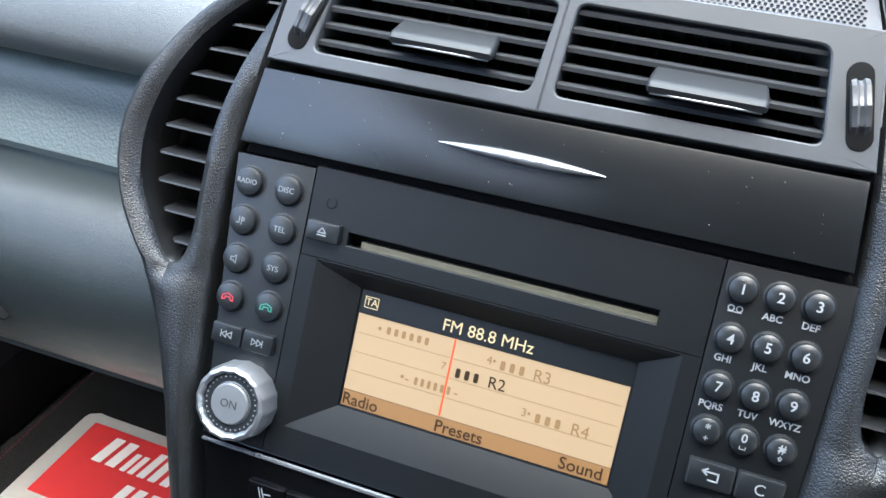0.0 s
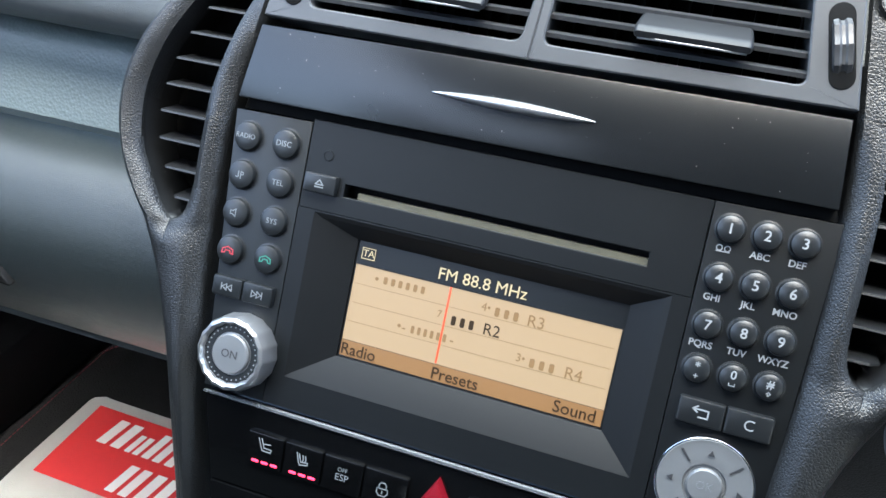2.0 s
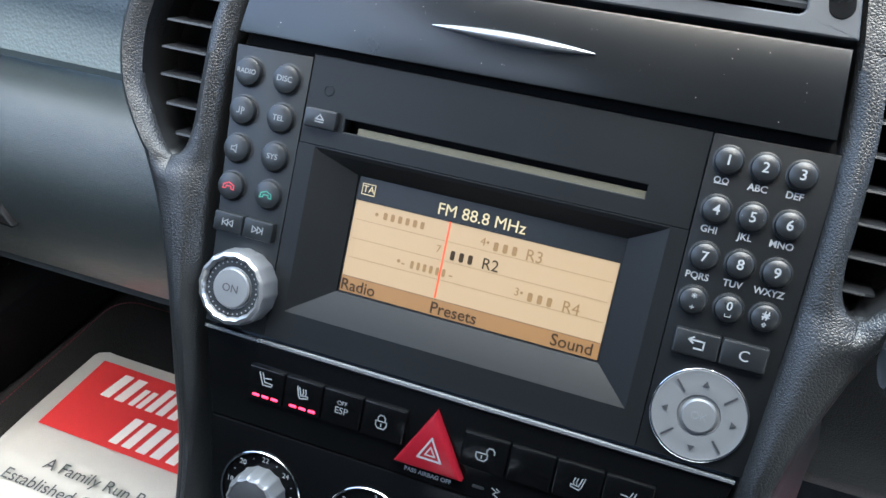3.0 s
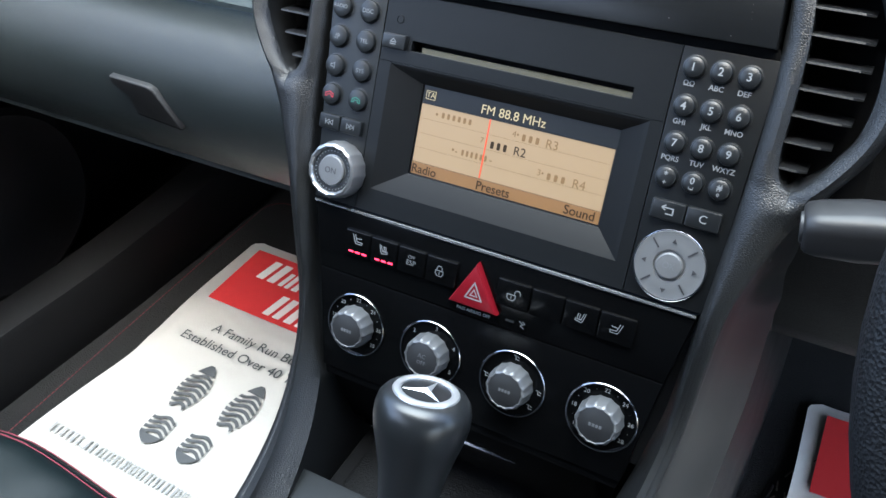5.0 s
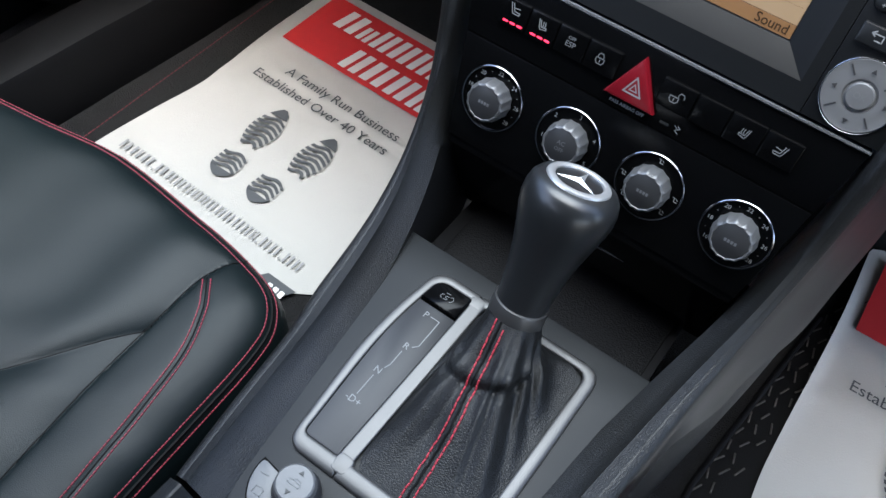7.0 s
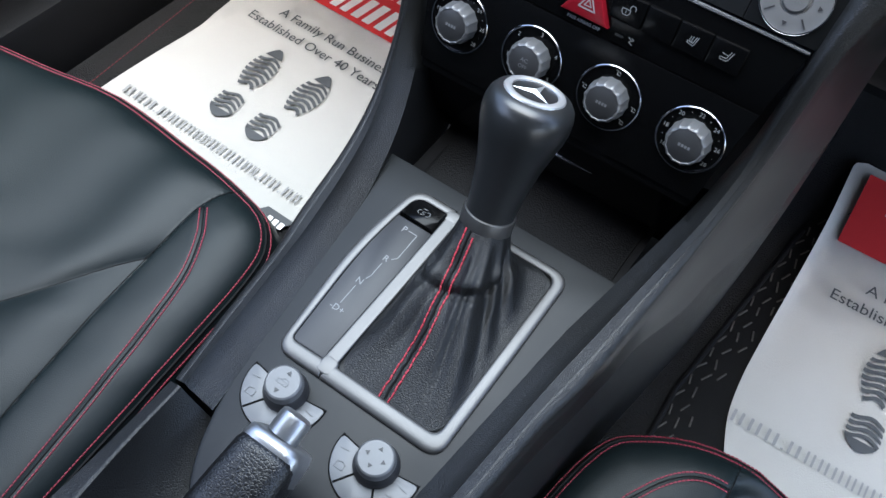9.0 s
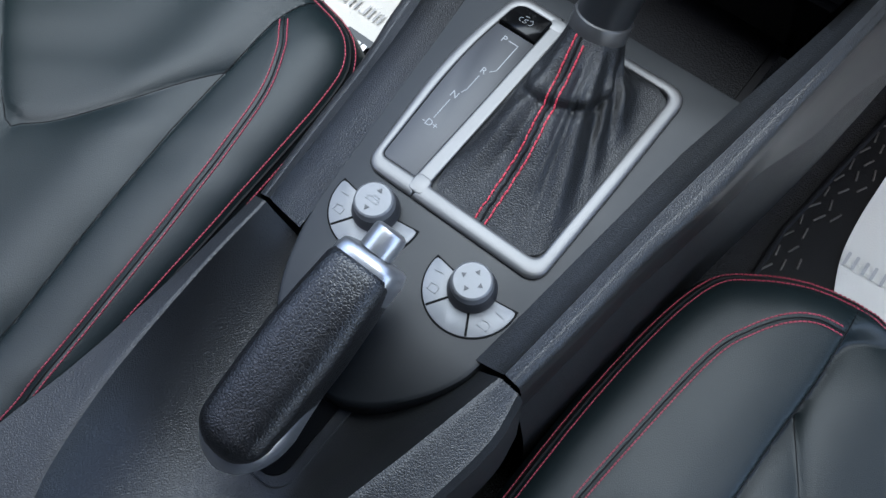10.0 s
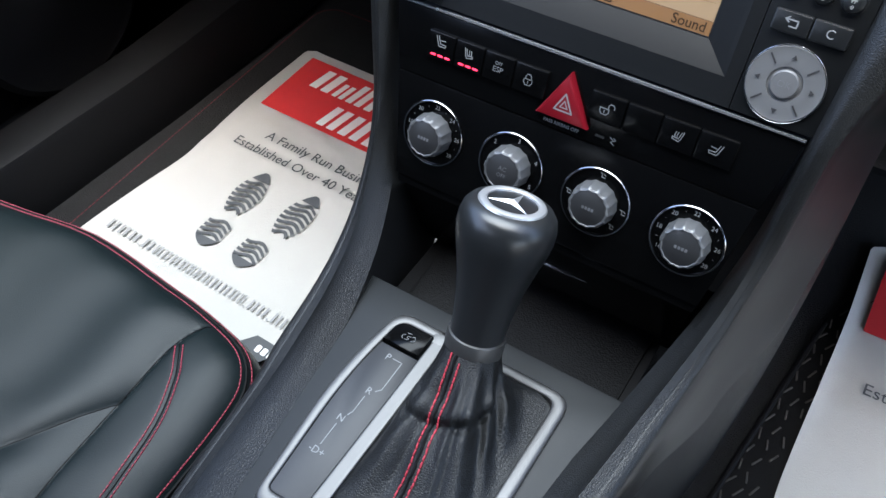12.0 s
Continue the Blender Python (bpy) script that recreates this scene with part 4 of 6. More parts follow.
        if under[k] and k:
            lettering(under[k], x - 0.0008, y - 0.0076, 0.0035, WHITE, r, bold=0.00007)
        elif k == 0:
            strokes([[(-0.0022, -0.0011), (0.0022, -0.0011)]], 0.0004, WHITE, r, x - 0.0008, y - 0.0074)
            for dx in (-0.0014, 0.0014):
                part("symbol", ring_plate(circle(0.0012, 14), circle(0.0008, 14), 0.0002, 0.0003), WHITE, r, at=T(x - 0.0008 + dx, y - 0.0073, 0))
    for k, (cx, sym) in enumerate(((0.0866, "back"), (0.1034, "C"))):
        b = part("menu_key", plate(rrect(0.0164, 0.0096, 0.0008, 2), -0.001, 0.0030, 0.0009), KEY, r, at=T(cx, 0.0468, 0))
        if sym == "C":
            lettering("C", 0, 0, 0.0056, WHITE, b, 0.0031)
        else:
            strokes([[(-1.2, 0.6), (1.2, 0.6), (1.2, -0.7), (-0.2, -0.7)], [(-0.6, 1.1), (-1.3, 0.6), (-0.6, 0.1)]], 0.0006, WHITE, b, z=0.0031, scale=0.0022)
    # round cursor pad
    pad = part("cursor_pad", revolve([(0.0172, -0.001), (0.0172, 0.0012), (0.0166, 0.0020), (0.0160, 0.0018), (0.0120, 0.0024), (0.0078, 0.0020), (0.0074, 0.0012), (0.0066, 0.0012)], 64), MATTSILVER, r, "round silver cursor pad", at=T(0.0937, 0.0212, 0))
    part("pad_rim", ring_plate(circle(0.0176, 56), circle(0.0169, 56), -0.001, 0.0018, 0.0002), CHROME, pad, "thin chrome rim")
    part("ok_button", revolve([(0.0064, 0.0), (0.0064, 0.0026), (0.0058, 0.0032), (0.0003, 0.0034)], 36), MATTSILVER, pad, "silver confirm button")
    lettering("OK", 0, 0, 0.0042, GREYMARK, pad, 0.0035)
    for k in range(4):
        a = 90 * k
        strokes([[(0, 0.0105), (0, 0.0150)]], 0.0008, DARKMARK, pad, z=0.0026, turn=a + 42, name="split")
        part("arrow", plate([(-0.0013, -0.0009), (0.0013, -0.0009), (0, 0.0013)], 0, 0.0002), DARKMARK, pad, at=pose(0, 0, 0.0026, 0, 0, a) @ T(0, 0.0122, 0))


radio()


# ---- switch row and climate panel ----
def switch_panel():
    s = thing("switch_panel", CLIMATE, "black switch strip with red hazard button and chrome line", "switch panel")
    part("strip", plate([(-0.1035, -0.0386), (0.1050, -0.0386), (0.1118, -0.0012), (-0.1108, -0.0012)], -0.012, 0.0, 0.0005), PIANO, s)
    part("chrome_line", loft(bmesh.new(), [[(x, 0.0009 * w, 0.0002), (x, 0.0006 * w, 0.0014), (x, -0.0006 * w, 0.0014), (x, -0.0009 * w, 0.0002)] for x, w in ((-0.1112, 0.7), (-0.05, 1.0), (0.05, 1.0), (0.1118, 0.7))]), BRIGHTLINE, s, "long thin chrome line", at=T(0, 0.0003, 0))
    cells = [(-0.0870, -0.0702, "seat"), (-0.0696, -0.0523, "heat"), (-0.0517, -0.0340, "esp"), (-0.0334, -0.0145, "lock"), (0.0100, 0.0290, "unlock"), (0.0296, 0.0475, ""), (0.0481, 0.0665, "heat_r"), (0.0671, 0.0858, "seat_r")]
    for a, b, kind in cells:
        cx, w = (a + b) / 2, b - a
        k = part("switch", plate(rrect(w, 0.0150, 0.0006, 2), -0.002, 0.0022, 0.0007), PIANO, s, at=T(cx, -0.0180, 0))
        if kind == "seat":
            strokes(SEAT_ICON, 0.0005, WHITE, k, 0, 0.0022, 0.0023, scale=0.0035)
        elif kind == "heat":
            strokes(HEAT_ICON, 0.0005, WHITE, k, 0, 0.0015, 0.0023, scale=0.0034)
        elif kind == "seat_r":
            strokes([[(-x, y) for x, y in l] for l in SEAT_ICON], 0.0005, DIMWHITE, k, 0, 0.0, 0.0023, scale=0.0034)
        elif kind == "heat_r":
            strokes([[(-x, y) for x, y in l] for l in HEAT_ICON], 0.0005, DIMWHITE, k, 0, 0.0, 0.0023, scale=0.0034)
        elif kind == "esp":
            lettering("OFF", 0, 0.0026, 0.0026, DIMWHITE, k, 0.0023)
            lettering("ESP", 0, -0.0008, 0.0042, DIMWHITE, k, 0.0023)
        elif kind:
            sh = [[(-0.6, 0.1), (-0.6, 0.7), (-0.3, 1.1), (0.3, 1.1), (0.6, 0.7), (0.6, 0.1)]] if kind == "lock" else [[(0.7, 0.1), (0.7, 0.8), (1.0, 1.2), (1.6, 1.2), (1.9, 0.8), (1.9, 0.4)]]
            strokes([[(-0.9, 0.1), (0.9, 0.1), (0.9, -0.6), (0.5, -1.1), (-0.5, -1.1), (-0.9, -0.6), (-0.9, 0.1)], [(0, -0.3), (0, -0.7)]] + sh, 0.0005, DIMWHITE, k, -0.0008, 0, 0.0023, scale=0.0026)
        if kind in ("seat", "heat"):
            for dx in (-0.0044, 0.0, 0.0044):
                part("diode", plate(rrect(0.0034, 0.0012, 0.0005, 2), 0.0018, 0.0024, 0.0002), LED, k, "lit red diode", at=T(dx + 0.0006, -0.0052, 0))
    h = part("hazard_button", plate(inset([(-0.0172, -0.0322), (0.0138, -0.0322), (-0.0026, -0.0052)], 0.0004), -0.002, 0.0048, 0.0018), HAZARD, s, "red triangular hazard button")
    strokes([[(-0.0064, -0.0262), (0.0034, -0.0262), (-0.0018, -0.0170), (-0.0064, -0.0262)]], 0.0008, WHITE, h, z=0.0049)
    strokes([[(-0.0035, -0.0244), (0.0006, -0.0244), (-0.0016, -0.0208), (-0.0035, -0.0244)]], 0.0006, WHITE, h, z=0.0049)
    lettering("PASS AIRBAG OFF", -0.0020, -0.0354, 0.0026, WHITE, s, bold=0.00005)
    part("lamp_window", plate(rrect(0.0050, 0.0012, 0.0004, 2), 0.0, 0.0003), KEY, s, at=T(0.0195, -0.0335, 0))
    strokes([[(-0.8, 0.8), (0.2, 0.2), (-0.4, -0.4), (0.6, -0.9)], [(0.1, 0.9), (0.8, 0.5), (0.3, 0.1)]], 0.0004, DIMWHITE, s, 0.0268, -0.0335, scale=0.0020)


switch_panel()


def climate_panel():
    c = thing("climate_panel", CLIMATE, "black climate panel with four silver rotary dials in chrome rings", "climate controls")
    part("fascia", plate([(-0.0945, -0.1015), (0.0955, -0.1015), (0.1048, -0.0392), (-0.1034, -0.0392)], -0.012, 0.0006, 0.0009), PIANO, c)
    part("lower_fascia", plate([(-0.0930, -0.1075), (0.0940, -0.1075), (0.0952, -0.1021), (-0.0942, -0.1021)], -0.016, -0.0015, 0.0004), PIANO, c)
    for k, (x, marks) in enumerate(((-0.0745, "t"), (-0.0238, "f"), (0.0275, "d"), (0.0788, "t"))):
        at = T(x, -0.0685, 0)
        ring = part("dial_ring", ring_plate(circle(0.0196, 64), circle(0.0186, 64), -0.001, 0.0018, 0.0003), CHROME, c, "thin chrome dial ring", at=at)
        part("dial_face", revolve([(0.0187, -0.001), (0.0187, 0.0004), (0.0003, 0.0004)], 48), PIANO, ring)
        kn = part("rotary_knob", revolve([(0.0126, 0.0), (0.0126, 0.0015), (0.0121, 0.0080), (0.0114, 0.0104), (0.0104, 0.0111), (0.0098, 0.0106)], 112, flute=14, depth=0.00055), KNOBSILVER, c, "fluted silver rotary knob", at=at)
        part("knob_cap", revolve([(0.0100, 0.0095), (0.0100, 0.0105), (0.0095, 0.0108), (0.0003, 0.0110)], 40), KNOBCAP, kn, "grey cap of the knob")
        if marks == "t":
            bars(4, 0, 0, 0.0075, 0.0018, GREYMARK, kn, 0.0112)
            for j, tx in enumerate(("16", "18", "20", "22", "24", "26", "28")):
                a = radians(215 - 42 * j)
                lettering(tx, 0.0157 * math.cos(a), 0.0157 * math.sin(a), 0.0034, WHITE, ring, 0.0006)
        elif marks == "f":
            lettering("AC", 0, 0.0018, 0.0036, GREYMARK, kn, 0.0112)
            lettering("OFF", 0, -0.0022, 0.0032, GREYMARK, kn, 0.0112)
            for j, tx in enumerate(("1", "2", "3", "4", "5")):
                a = radians(195 - 56 * j)
                lettering(tx, 0.0157 * math.cos(a), 0.0157 * math.sin(a), 0.0036, WHITE, ring, 0.0006)
        else:
            bars(4, 0, 0, 0.0072, 0.0018, GREYMARK, kn, 0.0112)
            for a in (180, 90, 0, -40, 225):
                strokes([[(-0.8, 0.7), (-0.2, 0.7), (-0.2, -0.5), (0.8, -0.5)], [(0.3, 0.6), (0.8, 0.2)]], 0.0004, WHITE, ring, 0.0157 * math.cos(radians(a)), 0.0157 * math.sin(radians(a)), 0.0006, scale=0.0018)
        if marks == "t":
            bm = bmesh.new()
            for j in range(6):
                a = radians(194 - 42 * j)
                loft(bm, [[(0.0157 * math.cos(a) + 0.0004 * math.cos(q), 0.0157 * math.sin(a) + 0.0004 * math.sin(q), zz) for q in (0, 1.3, 2.5, 3.8, 5)] for zz in (0.0004, 0.0006)])
            part("dial_dots", bm, WHITE, ring, kind="stuff")
    # ashtray door under the panel
    a = thing("ashtray_door", reclined(0.0015, 0.4330, -8), "black ashtray door with a slim chrome pull", "ashtray")
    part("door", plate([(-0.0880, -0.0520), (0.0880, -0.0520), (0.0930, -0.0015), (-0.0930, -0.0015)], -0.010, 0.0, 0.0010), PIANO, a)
    rings = []
    for k in range(17):
        t = k / 16
        h = 0.0002 + 0.0013 * math.sin(math.pi * t)
        rings.append([(-0.032 + 0.064 * t, -0.0265 + h * math.cos(q), 0.0001 + 0.0014 * h / 0.0015 * max(0, math.sin(q))) for q in [math.pi * j / 3 for j in range(6)]])
    part("chrome_pull", loft(bmesh.new(), rings), CHROME, a, "slim chrome pull")


climate_panel()

# ---- gear selector ----
def selector_gate():
    g = thing("selector_gate", T(0, 0, GATE_Z), "silver-framed gear gate with a grey position plate", "gear gate")

    def outline(pts, n=12):
        """A smooth closed outline through corner points; a third number is the rounding there."""
        out, m = [], len(pts)
        for i in range(m):
            p0, (bx, by, r), p1 = pts[i - 1], pts[i], pts[(i + 1) % m]
            c = Vector((bx, by))
            e0, e1 = Vector(p0[:2]) - c, Vector(p1[:2]) - c
            q0, q1 = c + e0.normalized() * r, c + e1.normalized() * r
            for k in range(n + 1):
                t = k / n
                out.append(tuple((1 - t) ** 2 * q0 + 2 * t * (1 - t) * c + t * t * q1))
        return out

    # anticlockwise: the tail, the driver's side, the nose, and the bowed passenger side
    outer = outline([(-0.0525, -0.1975, 0.0095), (0.0575, -0.1975, 0.0105), (0.0588, -0.1300, 0.012), (0.0592, -0.0625, 0.0120), (-0.0525, -0.0625, 0.0120), (-0.0604, -0.1150, 0.030)])
    left = outline([(-0.0485, -0.1880, 0.0040), (-0.0265, -0.1875, 0.0016), (-0.0255, -0.1300, 0.012), (-0.0248, -0.0690, 0.0022), (-0.0478, -0.0690, 0.0080), (-0.0532, -0.1150, 0.028)])
    right = outline([(-0.0180, -0.1872, 0.0028), (0.0502, -0.1872, 0.0058), (0.0510, -0.1300, 0.012), (0.0515, -0.0690, 0.0068), (-0.0165, -0.0690, 0.0028), (-0.0172, -0.1300, 0.012)])
    # the frame: a moulded rim round each opening, meeting along the divider
    mid = -0.0218
    bm = bmesh.new()

    def rim(o, i):
        rings = [[(x, y, -0.001) for x, y in o], [(x, y, 0.0014) for x, y in o]]
        n = len(o)

        def between(t, z):
            ring = []
            for k in range(n):
                a, b = Vector(o[k]), Vector(i[k])
                p = a.lerp(b, t)
                ring.append((p.x, p.y, z(k)))
            return ring
        edge = [abs(o[k][0] - mid) < 1e-6 for k in range(n)]
        for t, z, zm in ((0.0, 0.0014, 0.0034), (0.05, 0.0023, 0.0034), (0.14, 0.0029, 0.0034), (0.30, 0.0033, 0.0034), (0.55, 0.0035, 0.0034), (0.80, 0.0034, 0.0034), (0.94, 0.0032, 0.0032), (1.0, 0.0027, 0.0027)):
            rings.append(between(t, lambda k: zm if edge[k] else z))
        rings.append([(x, y, -0.002) for x, y in i])
        loft(bm, rings[1:], cap=(False, False))

    for inner, side in ((left, -1), (right, 1)):
        dense = []
        for (ax, ay), (bx, by) in zip(inner, inner[1:] + inner[:1]):
            steps = max(1, int(math.hypot(bx - ax, by - ay) / 0.0015))
            dense += [(ax + (bx - ax) * k / steps, ay + (by - ay) * k / steps) for k in range(steps)]
        fine = []
        for (ax, ay), (bx, by) in zip(outer, outer[1:] + outer[:1]):
            steps = max(1, int(math.hypot(bx - ax, by - ay) / 0.0007))
            fine += [(ax + (bx - ax) * k / steps, ay + (by - ay) * k / steps) for k in range(steps)]
        own = [q for q in fine if (q[0] - mid) * side >= 0]
        o = []
        m = len(dense)
        for k, (x, y) in enumerate(dense):
            toward = (x - mid) * side
            d = Vector(dense[(k + 2) % m]) - Vector(dense[k - 2])
            out = Vector((d.y, -d.x)).normalized()
            if toward < 0.0065 and -0.1862 < y < -0.0708:
                o.append((mid, y))
            elif toward < 0.0058:
                o.append(min(own, key=lambda q: (q[0] - mid) ** 2 + (q[1] - y) ** 2))
            else:
                ahead = [q for q in own if -0.002 < (q[0] - x) * out.x + (q[1] - y) * out.y < 0.02]
                o.append(min(ahead, key=lambda q: abs((q[0] - x) * out.y - (q[1] - y) * out.x)))
        rim(o, dense)
    for y0, y1 in ((-0.1952, -0.1835), (-0.0735, -0.0642)):
        plate(rrect(0.0105, y1 - y0, 0.0034, 5, mid, (y0 + y1) / 2), 0.0005, 0.00352, 0.0014, bm, 4)
    part("frame", bm, SILVER, g, "satin silver frame with a divider bar", sharp=50)
    plate_pts = inset(outline([(-0.0485, -0.1880, 0.0040), (-0.0265, -0.1875, 0.0016), (-0.0255, -0.1300, 0.012), (-0.0250, -0.0860, 0.0006), (-0.0512, -0.0860, 0.0006), (-0.0532, -0.1150, 0.028)]), 0.0003)
    pl = part("position_plate", plate(plate_pts, -0.001, 0.0024, 0.0003), GATEPLATE, g, "grey plate with gear positions")
    for t, x, y, size in (("P", -0.0405, -0.0930, 0.0058), ("R", -0.0372, -0.1160, 0.0058), ("N", -0.0405, -0.1370, 0.0058), ("-D+", -0.0400, -0.1585, 0.0058)):
        lettering(t, x, y, size, WHITE, pl, 0.0026)
    strokes([[(-0.0375, -0.0925), (-0.0316, -0.0925), (-0.0316, -0.1120), (-0.0340, -0.1145)], [(-0.0372, -0.1200), (-0.0372, -0.1305), (-0.0384, -0.1335)], [(-0.0405, -0.1410), (-0.0405, -0.1545)]], 0.0005, WHITE, pl, z=0.0026)
    button = outline([(-0.0508, -0.0852, 0.0006), (-0.0252, -0.0852, 0.0006), (-0.0248, -0.0692, 0.0018), (-0.0478, -0.0692, 0.0070)], 6)
    # the mode button dips towards its rear edge
    rings = [[(x, y, -0.001) for x, y in button]]
    for d, h in ((0.0, 0.0022), (0.0005, 0.0030), (0.0012, 0.0034)):
        rings.append([(x, y, h + 0.0016 * (y + 0.0852) / 0.016) for x, y in inset(button, d)])
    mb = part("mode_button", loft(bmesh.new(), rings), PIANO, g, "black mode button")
    strokes([[(-0.7, -0.9), (0.1, -0.9), (0.3, -0.5), (-0.5, -0.2), (-0.3, 0.3), (0.4, 0.3)], [(-1.2, 0.4), (-1.8, 0.1), (-1.9, -0.6), (-1.3, -1.0)], [(0.9, 0.5), (1.5, 0.9), (2.0, 0.2), (1.8, -0.7), (1.2, -0.9)], [(-0.8, 1.1), (0.3, 1.3)]], 0.00035, DIMWHITE, mb, -0.0372, -0.0772, 0.0044, scale=0.0021)
    part("well", plate(inset(right, 0.0002), -0.004, -0.0006), BOOT, g)


selector_gate()

KNOB_BASE = Vector((0.0058, -0.0765, 0.4300))
KNOB_AXIS = Vector((0.0, 0.43, 0.903)).normalized()


def boot_point(u, v):
    """u round the boot, v from the gate frame (0) to the collar (1): a flat skirt that gathers into a sleeve on the lever."""
    a = 2 * math.pi * u
    c, s = math.cos(a), math.sin(a)
    k = 1 / max(abs(c) ** 9 + abs(s) ** 9, 1e-9) ** (1 / 9)
    base = Vector((0.0167 + 0.0344 * c * k, -0.1284 + 0.0597 * s * k, GATE_Z + 0.0022))
    back = KNOB_AXIS.cross(Vector((1, 0, 0)))
    foot = KNOB_BASE - KNOB_AXIS * 0.0300 + Vector((0.0035, -0.006, 0))
    wide = 0.0185 + 0.0070 * max(0, -s) ** 2
    ring = foot + Vector((1, 0, 0)) * c * wide + back * s * wide * 1.15
    ring.z = max(ring.z, GATE_Z + 0.0060 + 0.0030 * max(0, -s))
    top = KNOB_BASE + Vector((1, 0, 0)) * c * 0.0150 + back * s * 0.0150
    p = base * (1 - v) ** 2 + ring * 2 * v * (1 - v) + top * v * v
    # folds run down from the sleeve and fan out over the skirt; a tuck crosses below the sleeve
    w = v ** 0.8
    swell = math.sin(math.pi * min(1.0, v * 0.94 + 0.015)) ** 1.5
    fold = 0.0
    for at, width, high, lean in ((0.852, 0.040, 0.0070, 0.040), (0.800, 0.016, 0.0030, 0.030), (0.675, 0.034, 0.0036, -0.030), (0.945, 0.040, 0.0046, 0.020), (0.590, 0.040, 0.0028, -0.020), (0.05, 0.05, 0.0030, 0.0), (0.25, 0.07, 0.0028, 0.0), (0.42, 0.06, 0.0026, 0.0)):
        d = (u - at - lean * (1 - w) + 0.5) % 1.0 - 0.5
        d /= width * (0.75 + 0.5 * v)
        fold += high * (math.exp(-abs(d) ** 1.6) - 0.62 * math.exp(-(abs(d - 1.35) / 0.8) ** 1.6))
    tuck = v - 0.56 - 0.06 * math.cos(a + 0.5)
    back_side = max(0.0, -s) ** 0.5 * (0.55 + 0.45 * max(0.0, c))
    fold += back_side * (0.0040 * math.exp(-((tuck - 0.060) / 0.055) ** 2) - 0.0052 * math.exp(-((tuck + 0.015) / 0.030) ** 2)) / max(swell, 0.3)
    fold += 0.0046 * noise.noise(Vector((2.1 * c, 2.1 * s, 2.9 * v + 1.3))) + 0.0008 * noise.noise(Vector((4.5 * c, 4.5 * s, 7.0 * v + 4.3)))
    centre = Vector((foot.x, foot.y, 0))
    out = Vector((p.x - centre.x, p.y - centre.y, 0))
    if out.length > 1e-6:
        out.normalize()
    p += out * fold * swell * 0.55 * (0.3 + 0.7 * v)
    p.z += fold * swell * (0.95 - 0.35 * v)
    p.z = max(p.z, GATE_Z + 0.0009)
    p.x = max(p.x, -0.0176)
    return p


def gear_selector():
    g = thing("gear_selector", T(0, 0, 0), "black leather gear knob with silver collar on a creased leather boot", "gear lever")
    bm = bmesh.new()
    nu, nv = 260, 80
    vs = [[bm.verts.new(boot_point(i / nu, j / nv)) for j in range(nv + 1)] for i in range(nu)]
    for i in range(nu):
        for j in range(nv):
            bm.faces.new((vs[i][j], vs[(i + 1) % nu][j], vs[(i + 1) % nu][j + 1], vs[i][j + 1]))
    boot = part("boot", bm, BOOT, g, "creased black leather boot with red stitching", sharp=80)
    bm = bmesh.new()
    lines = {}
    for off in (-0.0030, 0.0, 0.0030):
        path = []
        for k in range(70):
            v = 0.01 + 0.98 * k / 69
            want = linear(v, [(0.0, 0.0150), (0.35, 0.0130), (0.6, 0.0085), (0.8, 0.0058), (1.0, 0.0040)]) + off
            near_points = [boot_point(0.75 + (q - 30) / 30 * 0.09, v) for q in range(61)]
            p = min(near_points, key=lambda q: abs(q.x - want))
            path.append(p + Vector((0, -0.0004, 0.0005)))
        lines[off] = path
    for off in (-0.0030, 0.0030):
        stitches(lines[off], 0.0027, 0.0009, 0.00050, bm)
    part("stitching", bm, BOOTTHREAD, boot, "double red stitched seam", kind="stuff")
    part("seam", tube(lines[0.0], 0.0006), SEAM, boot, "dark seam between the stitches")
    turn = KNOB_AXIS.to_track_quat("Z", "Y").to_matrix().to_4x4()
    at = Matrix.Translation(KNOB_BASE) @ turn
    part("collar", revolve([(0.0145, -0.006), (0.0152, -0.005), (0.0156, -0.0015), (0.0156, 0.0062), (0.0153, 0.0072), (0.0146, 0.0076)], 64), SILVER, g, "satin silver collar", at=at)
    part("knob", revolve([(0.0142, 0.0070), (0.0146, 0.014), (0.0158, 0.026), (0.0180, 0.040), (0.0208, 0.052), (0.0234, 0.062), (0.0244, 0.068), (0.0243, 0.0735), (0.0232, 0.0780), (0.0210, 0.0810), (0.0175, 0.0826), (0.0160, 0.0828)], 64), GRIP, g, "smooth black knob", at=at)
    badge = part("badge", revolve([(0.0170, 0.0810), (0.0170, 0.0826), (0.0164, 0.0836), (0.0150, 0.0841), (0.0134, 0.0841), (0.0126, 0.0836), (0.0124, 0.0824)], 64), BADGE, g, "round bright silver badge ring", at=at)
    part("badge_field", revolve([(0.0125, 0.0812), (0.0125, 0.0826), (0.0003, 0.0828)], 40), LIDMAT, badge, "black badge field")
    for k in range(3):
        bm = bmesh.new()
        tip, a, b, c = bm.verts.new((0, 0.0122, 0.0832)), bm.verts.new((-0.0021, 0.0011, 0.0832)), bm.verts.new((0.0021, 0.0011, 0.0832)), bm.verts.new((0, 0.0, 0.0848))
        bm.faces.new((tip, a, c))
        bm.faces.new((tip, c, b))
        bm.faces.new((tip, b, a))
        bm.faces.new((a, b, c))
        part("badge_ray", bm, BADGE, badge, at=pose(0, 0, 0, 0, 0, 120 * k + BADGE_TURN), sharp=10)


BADGE_TURN = 180
gear_selector()


